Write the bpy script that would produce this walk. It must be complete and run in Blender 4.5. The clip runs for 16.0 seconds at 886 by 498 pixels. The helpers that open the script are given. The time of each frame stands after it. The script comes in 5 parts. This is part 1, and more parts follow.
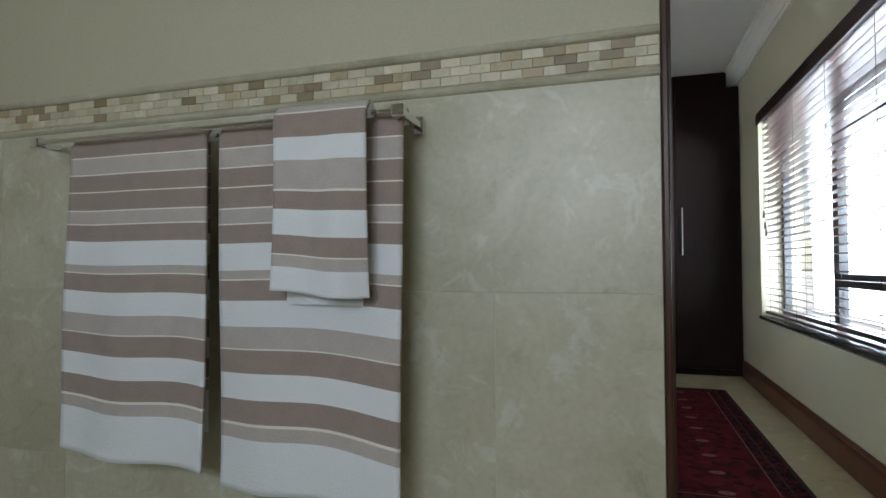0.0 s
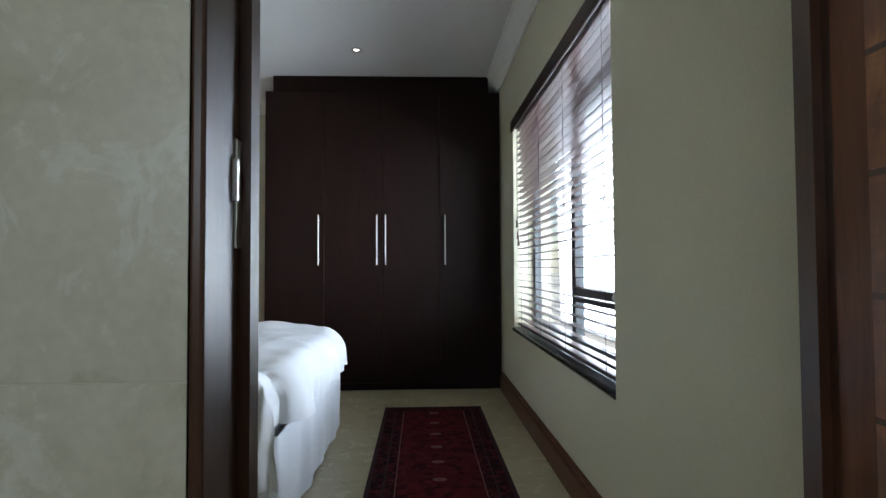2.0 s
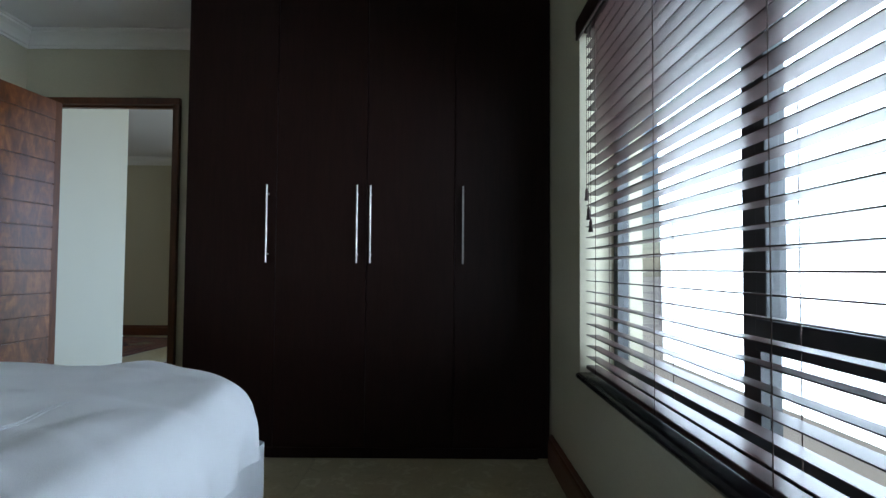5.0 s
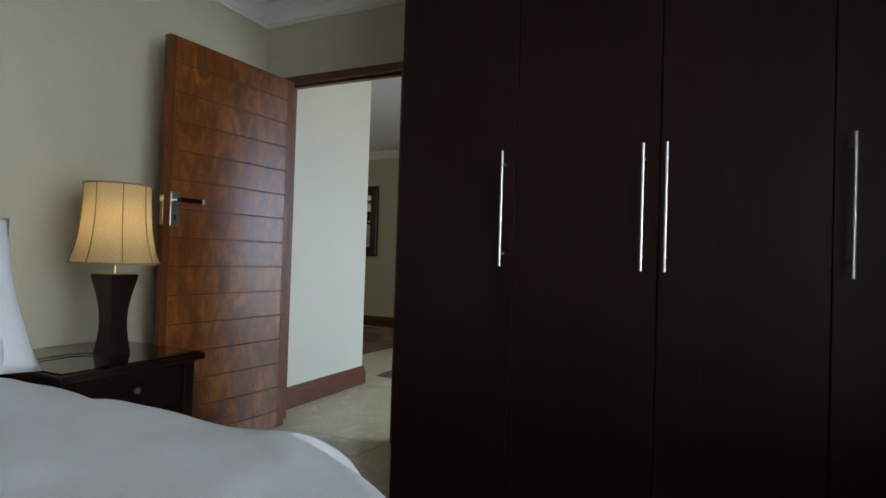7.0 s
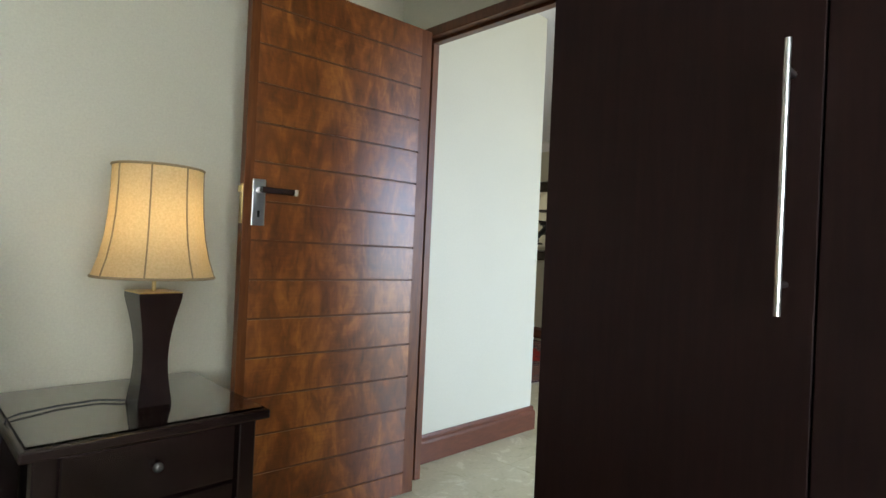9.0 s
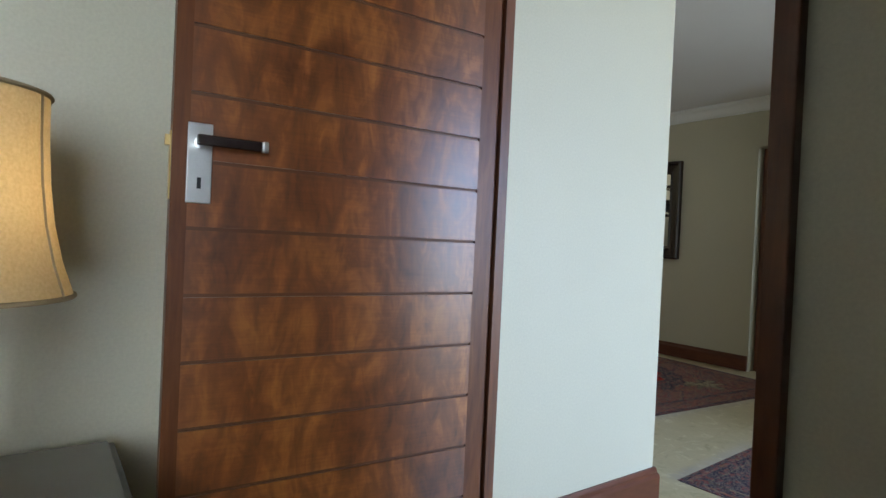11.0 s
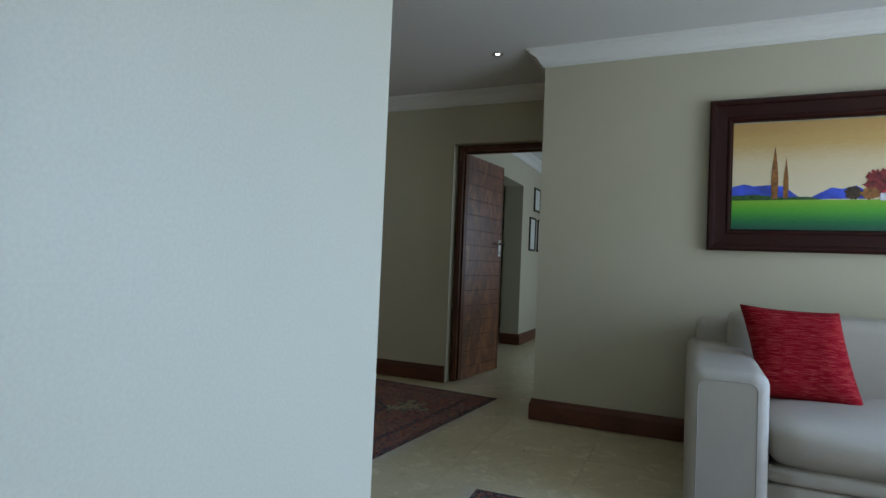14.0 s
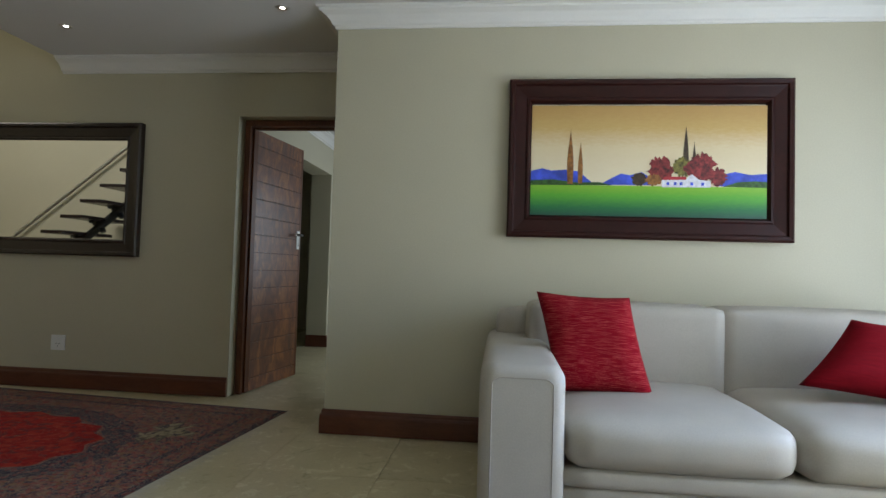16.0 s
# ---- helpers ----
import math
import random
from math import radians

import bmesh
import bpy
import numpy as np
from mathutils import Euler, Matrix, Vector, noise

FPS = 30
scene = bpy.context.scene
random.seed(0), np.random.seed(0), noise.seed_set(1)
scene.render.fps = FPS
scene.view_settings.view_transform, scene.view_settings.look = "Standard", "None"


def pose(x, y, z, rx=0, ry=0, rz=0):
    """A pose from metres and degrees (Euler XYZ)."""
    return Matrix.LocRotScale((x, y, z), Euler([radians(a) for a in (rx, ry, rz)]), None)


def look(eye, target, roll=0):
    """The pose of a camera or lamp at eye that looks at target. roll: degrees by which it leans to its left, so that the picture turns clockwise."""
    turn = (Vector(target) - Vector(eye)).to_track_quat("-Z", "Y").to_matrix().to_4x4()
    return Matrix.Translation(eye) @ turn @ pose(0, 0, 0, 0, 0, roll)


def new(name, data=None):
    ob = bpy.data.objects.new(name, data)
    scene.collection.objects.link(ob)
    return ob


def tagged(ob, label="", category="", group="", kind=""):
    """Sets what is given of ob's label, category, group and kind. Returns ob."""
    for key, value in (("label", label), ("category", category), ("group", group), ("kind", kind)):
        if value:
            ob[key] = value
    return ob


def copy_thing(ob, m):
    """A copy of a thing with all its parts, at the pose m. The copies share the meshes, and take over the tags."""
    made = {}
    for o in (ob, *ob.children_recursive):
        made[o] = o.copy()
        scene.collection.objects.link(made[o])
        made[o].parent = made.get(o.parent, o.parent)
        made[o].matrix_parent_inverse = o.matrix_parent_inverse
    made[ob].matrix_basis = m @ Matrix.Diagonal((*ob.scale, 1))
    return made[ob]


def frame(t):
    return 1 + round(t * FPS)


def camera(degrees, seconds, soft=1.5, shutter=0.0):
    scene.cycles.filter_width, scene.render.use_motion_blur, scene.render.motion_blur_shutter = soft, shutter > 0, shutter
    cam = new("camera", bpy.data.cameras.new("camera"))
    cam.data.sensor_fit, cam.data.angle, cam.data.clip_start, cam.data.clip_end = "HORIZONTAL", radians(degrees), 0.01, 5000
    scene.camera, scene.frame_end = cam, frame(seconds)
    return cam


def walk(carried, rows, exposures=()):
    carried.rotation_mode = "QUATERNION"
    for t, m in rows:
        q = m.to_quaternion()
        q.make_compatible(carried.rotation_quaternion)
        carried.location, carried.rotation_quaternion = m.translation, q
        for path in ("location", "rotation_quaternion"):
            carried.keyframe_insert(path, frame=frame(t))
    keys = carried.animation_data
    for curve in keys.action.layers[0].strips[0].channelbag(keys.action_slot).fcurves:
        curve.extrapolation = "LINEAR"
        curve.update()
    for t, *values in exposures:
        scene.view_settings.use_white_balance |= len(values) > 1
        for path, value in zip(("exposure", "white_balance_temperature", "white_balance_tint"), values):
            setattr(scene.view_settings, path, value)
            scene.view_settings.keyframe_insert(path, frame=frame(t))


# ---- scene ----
cam = camera(76.5, 16.0)
PATH = [
    (0, (0.968, 0.965, 0.919), (0.372, 2.873, 0.979), -0.2),
    (0.5, (1.04, 1.063, 0.924), (0.676, 3.029, 0.983), 0.0),
    (1, (1.089, 1.229, 0.95), (0.97, 3.225, 1.009), -0.0),
    (1.5, (1.19, 1.402, 0.954), (1.224, 3.401, 1.016), -0.2),
    (2, (1.288, 1.576, 0.976), (1.367, 3.573, 1.042), -0.3),
    (2.5, (1.352, 1.821, 0.948), (1.429, 3.818, 1.029), 0.1),
    (3, (1.401, 2.058, 0.948), (1.476, 4.055, 1.032), 0.2),
    (3.2, (1.424, 2.163, 0.944), (1.499, 4.16, 1.031), 0.2),
    (5.5, (1.334, 3.473, 1.004), (1.253, 5.471, 1.062), 0.7),
    (6, (1.257, 3.733, 1.039), (0.954, 5.71, 1.074), 1.2),
    (6.5, (1.196, 3.976, 1.024), (0.63, 5.894, 1.061), 1.5),
    (7, (1.13, 4.225, 1.023), (0.274, 6.032, 1.054), 1.8),
    (7.5, (1.049, 4.469, 1.046), (0.03, 6.19, 1.07), 2.1),
    (8, (0.952, 4.711, 1.053), (-0.177, 6.362, 1.073), 2.2),
    (8.5, (0.856, 4.944, 1.055), (-0.443, 6.464, 1.07), 2.4),
    (9, (0.707, 5.156, 1.071), (-0.712, 6.565, 1.08), 2.6),
    (9.5, (0.588, 5.357, 1.088), (-0.924, 6.666, 1.067), 3.4),
    (9.7, (0.535, 5.442, 1.085), (-1.030, 6.686, 1.059), 3.2),
    (11.8, (-0.175, 6.016, 1.074), (-1.803, 7.177, 1.052), 2.6),
    (12, (-0.219, 6.07, 1.077), (-1.817, 7.273, 1.052), 2.8),
    (12.5, (-0.35, 6.202, 1.083), (-1.782, 7.599, 1.075), 2.9),
    (13, (-0.454, 6.354, 1.086), (-1.668, 7.944, 1.095), 2.5),
    (13.5, (-0.506, 6.525, 1.073), (-1.541, 8.236, 1.096), 2.4),
    (14, (-0.582, 6.68, 1.039), (-1.382, 8.512, 1.091), 2.4),
    (14.5, (-0.629, 6.804, 1.017), (-1.161, 8.731, 1.085), 2.3),
    (15, (-0.575, 6.948, 1.017), (-0.948, 8.914, 1.089), 1.9),
    (15.5, (-0.527, 7.075, 1.0), (-0.802, 9.058, 1.075), 1.8),
    (16, (-0.508, 7.215, 0.986), (-0.715, 9.205, 1.061), 1.7),
]
walk(cam, [(t, look(eye, target, roll)) for t, eye, target, roll in PATH],
     [(0, 0.55, 6400, 11), (1.0, 0.35, 6200, 10), (2.5, 0.15, 6200, 10), (3.2, -0.02, 6200, 9), (5.5, -0.85, 5900, 7), (6.5, -0.88, 6400, 8), (7.5, -0.3, 6700, 10), (9.5, 0.03, 6800, 10), (12, -0.25, 5900, 9), (13.2, -0.38, 5850, 8), (14.5, -0.72, 5800, 8), (15.3, -0.45, 6200, 10), (16, -0.2, 6350, 11)])

# ---------------------------------------------------------------- world and light
world = bpy.data.worlds.new("world")
scene.world = world
world.use_nodes = True
wn = world.node_tree
sky = wn.nodes.new("ShaderNodeTexSky")
sky.sky_type = "NISHITA"
sky.sun_disc = False
sky.sun_elevation, sky.sun_rotation = radians(52), radians(250)
wn.links.new(sky.outputs[0], wn.nodes["Background"].inputs[0])
wn.nodes["Background"].inputs[1].default_value = 0.15


def lamp(name, kind, m, energy, colour, **values):
    data = bpy.data.lights.new(name, kind)
    data.energy, data.color = energy, colour
    ob = new(name, data)
    ob.matrix_world = m
    return data


sun = lamp("sun", "SUN", look((-6, -2, 10), (0, 0, 0)), 4.0, (1.0, 0.95, 0.88))
sun.angle = radians(0.5)


def window_light(name, eye, target, w, h, energy, colour=(0.78, 0.9, 1.0), spread=180):
    data = lamp(name, "AREA", look(eye, target), energy, colour)
    data.spread = radians(spread)
    data.shape, data.size, data.size_y = "RECTANGLE", w, h


window_light("bedroom_daylight", (2.24, 4.465, 1.3), (0, 4.465, 1.25), 1.9, 1.35, 100, (0.79, 0.90, 1.0))
# extra blue lamp added to tint the lower stub wall
window_light("hall_sky_daylight", (2.27, 8.6, 1.45), (-1.35, 7.75, 0.15), 2.0, 1.3, 34, (0.36, 0.57, 1.0), 80)
window_light("hall_daylight", (2.265, 8.75, 1.15), (0, 8.6, 1.1), 2.0, 2.0, 74, (0.66, 0.81, 1.0))
# added warm fill aimed high on the stub wall; there is no terrace
window_light("hall_terrace_bounce", (2.26, 8.6, 0.8), (-1.35, 8.3, 1.9), 2.0, 1.2, 24, (1.0, 0.93, 0.72), 150)
# added fill for the towel wall, from an assumed window behind the camera
window_light("bathroom_daylight", (0.6, -0.62, 1.6), (0.6, 2.0, 1.2), 1.2, 0.8, 17, (0.84, 0.94, 1.0))
# fill for the far room, in an opening invented for it
window_light("study_daylight", (0.17, 13.6, 1.4), (-2, 13.6, 1.2), 1.5, 1.3, 34)
# added fill that brightens the stairs in the mirror; its window is invented
window_light("stairwell_daylight", (-6.5, 11.34, 3.7), (-6.5, 8.5, 2.2), 2.4, 1.4, 70, (1.0, 0.95, 0.82))

# ---------------------------------------------------------------- materials


def nodes(name):
    m = bpy.data.materials.new(name)
    m.use_nodes = True
    return m, m.node_tree.nodes, m.node_tree.links, m.node_tree.nodes["Principled BSDF"]


def ramp(n, stops, mode="LINEAR"):
    r = n.new("ShaderNodeValToRGB")
    r.color_ramp.interpolation = mode
    e = r.color_ramp.elements
    while len(e) < len(stops):
        e.new(0.5)
    for i, (p, c) in enumerate(stops):
        e[i].position = p
        e[i].color = (*c, 1)
    return r


def noise_node(n, l, scale, detail=4, coord="Object", rough=0.55, stretch=None, distort=0.0, use_random=False):
    tc = n.new("ShaderNodeTexCoord")
    t = n.new("ShaderNodeTexNoise")
    t.inputs["Scale"].default_value, t.inputs["Detail"].default_value = scale, detail
    t.inputs["Roughness"].default_value, t.inputs["Distortion"].default_value = rough, distort
    src = tc.outputs[coord]
    if stretch:
        mp = n.new("ShaderNodeMapping")
        mp.inputs["Scale"].default_value = stretch
        l.new(src, mp.inputs[0])
        src = mp.outputs[0]
    if use_random:
        oi = n.new("ShaderNodeObjectInfo")
        mul = n.new("ShaderNodeMath")
        mul.operation = "MULTIPLY"
        mul.inputs[1].default_value = 37.0
        l.new(oi.outputs["Random"], mul.inputs[0])
        add = n.new("ShaderNodeVectorMath")
        l.new(src, add.inputs[0])
        l.new(mul.outputs[0], add.inputs[1])
        src = add.outputs[0]
    l.new(src, t.inputs["Vector"])
    return t


def bump(n, l, p, src, strength, distance=0.002):
    b = n.new("ShaderNodeBump")
    b.inputs["Strength"].default_value, b.inputs["Distance"].default_value = strength, distance
    l.new(src, b.inputs["Height"])
    l.new(b.outputs[0], p.inputs["Normal"])


def mix(n, l, fac, a, b, mode="MIX"):
    x = n.new("ShaderNodeMix")
    x.data_type, x.blend_type = "RGBA", mode
    for s, v in ((x.inputs[0], fac), (x.inputs[6], a), (x.inputs[7], b)):
        if isinstance(v, (float, int)):
            s.default_value = v
        elif isinstance(v, tuple):
            s.default_value = (*v, 1)
        else:
            l.new(v, s)
    return x.outputs[2]


def plain(name, c, rough=0.5, metal=0.0, var=0.12, scale=3.0, fine=60.0, bumpy=0.15, stretch=None, spec=0.5, rand=0.0):
    """A surface with blotches at a large scale and grain at a small one."""
    m, n, l, p = nodes(name)
    big = noise_node(n, l, scale, 3, stretch=stretch, use_random=rand > 0)
    small = noise_node(n, l, fine, 4, stretch=stretch)
    lo, hi = tuple(v * (1 - var) for v in c), tuple(min(1, v * (1 + var)) for v in c)
    r = ramp(n, [(0.3, lo), (0.7, hi)])
    l.new(big.outputs["Fac"], r.inputs[0])
    col = mix(n, l, 0.12, r.outputs[0], small.outputs["Fac"], "OVERLAY")
    if rand:
        oi = n.new("ShaderNodeObjectInfo")
        rr = ramp(n, [(0, (1 - rand,) * 3), (1, (1 + rand,) * 3)])
        l.new(oi.outputs["Random"], rr.inputs[0])
        col = mix(n, l, 1.0, col, rr.outputs[0], "MULTIPLY")
    l.new(col, p.inputs["Base Color"])
    rmix = n.new("ShaderNodeMapRange")
    rmix.inputs[3].default_value, rmix.inputs[4].default_value = rough * 0.88, min(1, rough * 1.12)
    l.new(small.outputs["Fac"], rmix.inputs[0])
    l.new(rmix.outputs[0], p.inputs["Roughness"])
    p.inputs["Metallic"].default_value = metal
    p.inputs["Specular IOR Level"].default_value = spec
    if bumpy:
        bump(n, l, p, small.outputs["Fac"], bumpy)
    return m


def wood(name, dark, light, rough=0.3, along=(1, 12, 12), scale=2.0, figure=0.6, rand=False, coat=0.0):
    m, n, l, p = nodes(name)
    grain = noise_node(n, l, scale * 3, 6, stretch=along, distort=0.6, use_random=rand)
    fig = noise_node(n, l, scale, 3, stretch=tuple(0.5 + a * 0.22 for a in along), distort=2.2, use_random=rand)
    f = mix(n, l, figure, grain.outputs["Fac"], fig.outputs["Fac"])
    r = ramp(n, [(0.32, dark), (0.5, tuple((a + b) / 2 for a, b in zip(dark, light))), (0.68, light)])
    l.new(f, r.inputs[0])
    l.new(r.outputs[0], p.inputs["Base Color"])
    p.inputs["Roughness"].default_value = rough
    p.inputs["Coat Weight"].default_value = coat
    p.inputs["Coat Roughness"].default_value = 0.25
    bump(n, l, p, grain.outputs["Fac"], 0.12, 0.001)
    return m


def travertine(name, base, rough=0.35, spots=0.5, veins=(1, 1, 1), rand=0.08):
    """Creamy stone with clouds, pits and pale patches, different on each piece."""
    m, n, l, p = nodes(name)
    cloud = noise_node(n, l, 3.2, 5, use_random=True, distort=0.8, stretch=veins)
    patch = noise_node(n, l, 9.0, 6, use_random=True, distort=1.2, rough=0.65)
    fine = noise_node(n, l, 70, 4, use_random=True)
    lo = tuple(a * b for a, b in zip(base, (0.76, 0.77, 0.68)))
    hi = tuple(min(1, a * b) for a, b in zip(base, (1.12, 1.14, 1.16)))
    r = ramp(n, [(0.36, lo), (0.5, base), (0.64, hi)])
    l.new(cloud.outputs["Fac"], r.inputs[0])
    r2 = ramp(n, [(0.28, tuple(a * b for a, b in zip(base, (0.55, 0.54, 0.40)))), (0.42, base), (0.56, base), (0.62, tuple(min(1, a * b) for a, b in zip(base, (1.3, 1.38, 1.6))))])
    l.new(patch.outputs["Fac"], r2.inputs[0])
    col = mix(n, l, spots, r.outputs[0], r2.outputs[0])
    col = mix(n, l, 0.15, col, fine.outputs["Fac"], "OVERLAY")
    oi = n.new("ShaderNodeObjectInfo")
    rr = ramp(n, [(0, (1 - rand, 1 - rand, 1 - rand * 1.3)), (1, (1.0 + rand,) * 3)])
    l.new(oi.outputs["Random"], rr.inputs[0])
    col = mix(n, l, 1.0, col, rr.outputs[0], "MULTIPLY")
    l.new(col, p.inputs["Base Color"])
    p.inputs["Roughness"].default_value = rough
    bump(n, l, p, patch.outputs["Fac"], 0.08, 0.002)
    return m


def curly_wood(name, dark, middle, light):
    """Varnished boards with a rippled, cross-lit figure that differs from board to board."""
    m, n, l, p = nodes(name)
    curl = noise_node(n, l, 5.0, 4, stretch=(1.7, 1.0, 0.7), distort=1.6, rough=0.5)
    ripple = noise_node(n, l, 15, 3, stretch=(1.8, 1.0, 0.7), distort=1.4)
    grain = noise_node(n, l, 22, 5, stretch=(0.5, 4, 9), rough=0.65, use_random=True)
    f = mix(n, l, 0.34, curl.outputs["Fac"], ripple.outputs["Fac"])
    f = mix(n, l, 0.13, f, grain.outputs["Fac"])
    r = ramp(n, [(0.33, dark), (0.5, middle), (0.66, light)])
    l.new(f, r.inputs[0])
    oi = n.new("ShaderNodeObjectInfo")
    tone = ramp(n, [(0, (0.88, 0.85, 0.82)), (1, (1.08, 1.08, 1.08))])
    l.new(oi.outputs["Random"], tone.inputs[0])
    col = mix(n, l, 1.0, r.outputs[0], tone.outputs[0], "MULTIPLY")
    l.new(col, p.inputs["Base Color"])
    rough = n.new("ShaderNodeMapRange")
    rough.inputs[3].default_value, rough.inputs[4].default_value = 0.26, 0.46
    l.new(f, rough.inputs[0])
    l.new(rough.outputs[0], p.inputs["Roughness"])
    p.inputs["Specular IOR Level"].default_value = 0.5
    p.inputs["Coat Weight"].default_value = 0.25
    p.inputs["Coat Roughness"].default_value = 0.3
    bump(n, l, p, f, 0.16, 0.003)
    return m


DOOR_WOOD = curly_wood("door_wood", (0.06, 0.015, 0.003), (0.165, 0.048, 0.0085), (0.34, 0.118, 0.022))


def emitter(name, c, strength):
    m, n, l, p = nodes(name)
    p.inputs["Base Color"].default_value = (*c, 1)
    p.inputs["Emission Color"].default_value = (*c, 1)
    p.inputs["Emission Strength"].default_value = strength
    return m


def glass_mat(name, tint=(1, 1, 1), rough=0.0):
    m, n, l, p = nodes(name)
    p.inputs["Base Color"].default_value = (*tint, 1)
    p.inputs["Transmission Weight"].default_value = 1
    p.inputs["Roughness"].default_value = rough
    p.inputs["IOR"].default_value = 1.45
    return m


def striped(name, axis, bands, lo, hi, rough=0.95):
    """Towel stripes: bands is a run of (upper edge 0..1 from the hem, colour)."""
    m, n, l, p = nodes(name)
    tc = n.new("ShaderNodeTexCoord")
    sep = n.new("ShaderNodeSeparateXYZ")
    l.new(tc.outputs["UV"], sep.inputs[0])
    r = ramp(n, bands, "CONSTANT")
    l.new(sep.outputs[axis], r.inputs[0])
    fine = noise_node(n, l, 220, 3)
    mid = noise_node(n, l, 25, 3)
    col = mix(n, l, 0.12, r.outputs[0], fine.outputs["Fac"], "OVERLAY")
    col = mix(n, l, 0.12, col, mid.outputs["Fac"], "OVERLAY")
    l.new(col, p.inputs["Base Color"])
    p.inputs["Roughness"].default_value = rough
    p.inputs["Sheen Weight"].default_value = 0.3
    bump(n, l, p, fine.outputs["Fac"], 0.6, 0.003)
    return m


PAINT = plain("wall_paint", (0.515, 0.483, 0.362), 0.55, var=0.03, scale=1.2, fine=140, bumpy=0.08)
CEILING = plain("ceiling_paint", (0.72, 0.71, 0.70), 0.8, var=0.02, scale=1.0, fine=120, bumpy=0.04)
CORNICE = plain("cornice_paint", (0.78, 0.77, 0.74), 0.6, var=0.02, fine=90, bumpy=0.03)
SKIRTING = wood("skirting_wood", (0.075, 0.022, 0.012), (0.14, 0.045, 0.022), 0.35, (2, 2, 10), 2.5)
FRAME_WOOD = wood("frame_wood", (0.065, 0.020, 0.008), (0.16, 0.054, 0.020), 0.34, (12, 12, 1), 2.5)
DOOR_GROOVE = plain("door_groove", (0.10, 0.036, 0.014), 0.6)
DOOR_EDGE = wood("door_edge_wood", (0.07, 0.020, 0.006), (0.16, 0.052, 0.014), 0.4, (12, 12, 1), 2.5)
DOOR_EDGE.node_tree.nodes["Principled BSDF"].inputs["Specular IOR Level"].default_value = 0.3
WENGE = wood("wardrobe_veneer", (0.0105, 0.0042, 0.0034), (0.0175, 0.0068, 0.0052), 0.46, (14, 14, 1), 2.0, 0.3)
WENGE.node_tree.nodes["Principled BSDF"].inputs["Specular IOR Level"].default_value = 0.12
WENGE_LINE = plain("wardrobe_gap", (0.004, 0.003, 0.003), 0.8)
DARK_WOOD = wood("dark_wood", (0.009, 0.0042, 0.0036), (0.026, 0.0115, 0.009), 0.27, (2, 10, 10), 3.0, coat=0.2)
MAHOGANY = wood("mahogany_frame", (0.018, 0.0035, 0.003), (0.036, 0.007, 0.005), 0.38, (3, 3, 3), 4.0)
MAHOGANY.node_tree.nodes["Principled BSDF"].inputs["Specular IOR Level"].default_value = 0.25
PEWTER = plain("dull_pewter", (0.22, 0.21, 0.20), 0.42, 1.0, var=0.1)
BLIND_WOOD = wood("blind_wood", (0.022, 0.010, 0.009), (0.05, 0.021, 0.018), 0.4, (8, 1, 8), 4.0, coat=0.1)
CORD = plain("cord", (0.05, 0.03, 0.025), 0.8)
STEEL = plain("brushed_steel", (0.66, 0.65, 0.63), 0.3, 1.0, var=0.05, fine=200, bumpy=0.03)
CHROME = plain("chrome", (0.85, 0.85, 0.86), 0.08, 1.0, var=0.02, bumpy=0.0)
BRASS = plain("brass", (0.62, 0.46, 0.2), 0.3, 1.0, var=0.05, bumpy=0.02)
ALU = plain("window_aluminium", (0.06, 0.065, 0.07), 0.45, 0.3, var=0.05, bumpy=0.03)
SILL = plain("sill_stone", (0.028, 0.027, 0.03), 0.22, var=0.2, scale=12, fine=80, bumpy=0.05)
PLASTIC = plain("white_plastic", (0.75, 0.75, 0.73), 0.35, var=0.02, bumpy=0.0)
BLACK = plain("black_plastic", (0.012, 0.012, 0.012), 0.4, var=0.05)
FLOOR_TILE = travertine("floor_travertine", (0.50, 0.435, 0.275), 0.3, 0.7, rand=0.03)
GROUT = plain("grout", (0.43, 0.39, 0.28), 0.85, var=0.1, scale=20)
TILE_GROUT = plain("tile_grout", (0.58, 0.56, 0.47), 0.8, var=0.06)
WALL_TILE = travertine("wall_travertine", (0.52, 0.49, 0.385), 0.34, 0.42, rand=0.04)
MOSAIC = travertine("mosaic_stone", (0.60, 0.54, 0.42), 0.4, 0.4, rand=0.12)
MOSAIC_TAN = travertine("mosaic_tan_stone", (0.46, 0.37, 0.24), 0.4, 0.4, rand=0.14)
MOSAIC_DARK = travertine("mosaic_dark_stone", (0.30, 0.235, 0.15), 0.4, 0.4, rand=0.15)
PENCIL = travertine("pencil_stone", (0.47, 0.44, 0.34), 0.35, 0.3, rand=0.03)
SHEET = plain("bed_linen", (0.80, 0.82, 0.86), 0.85, var=0.03, scale=4, fine=300, bumpy=0.25)
VALANCE = plain("valance_linen", (0.72, 0.75, 0.80), 0.9, var=0.04, scale=5, fine=300, bumpy=0.25)
LEATHER = plain("sofa_leather", (0.41, 0.378, 0.325), 0.54, var=0.05, scale=5, fine=180, bumpy=0.2)
PIPING = plain("sofa_piping", (0.31, 0.285, 0.25), 0.5, var=0.05)
GLASS = glass_mat("glass")
MIRROR = plain("mirror_silver", (0.88, 0.89, 0.87), 0.015, 1.0, var=0.0, bumpy=0.0)
BULB = emitter("lamp_bulb", (1.0, 0.78, 0.45), 12.0)
SPOT = emitter("spot_glow", (1.0, 0.93, 0.82), 9.0)


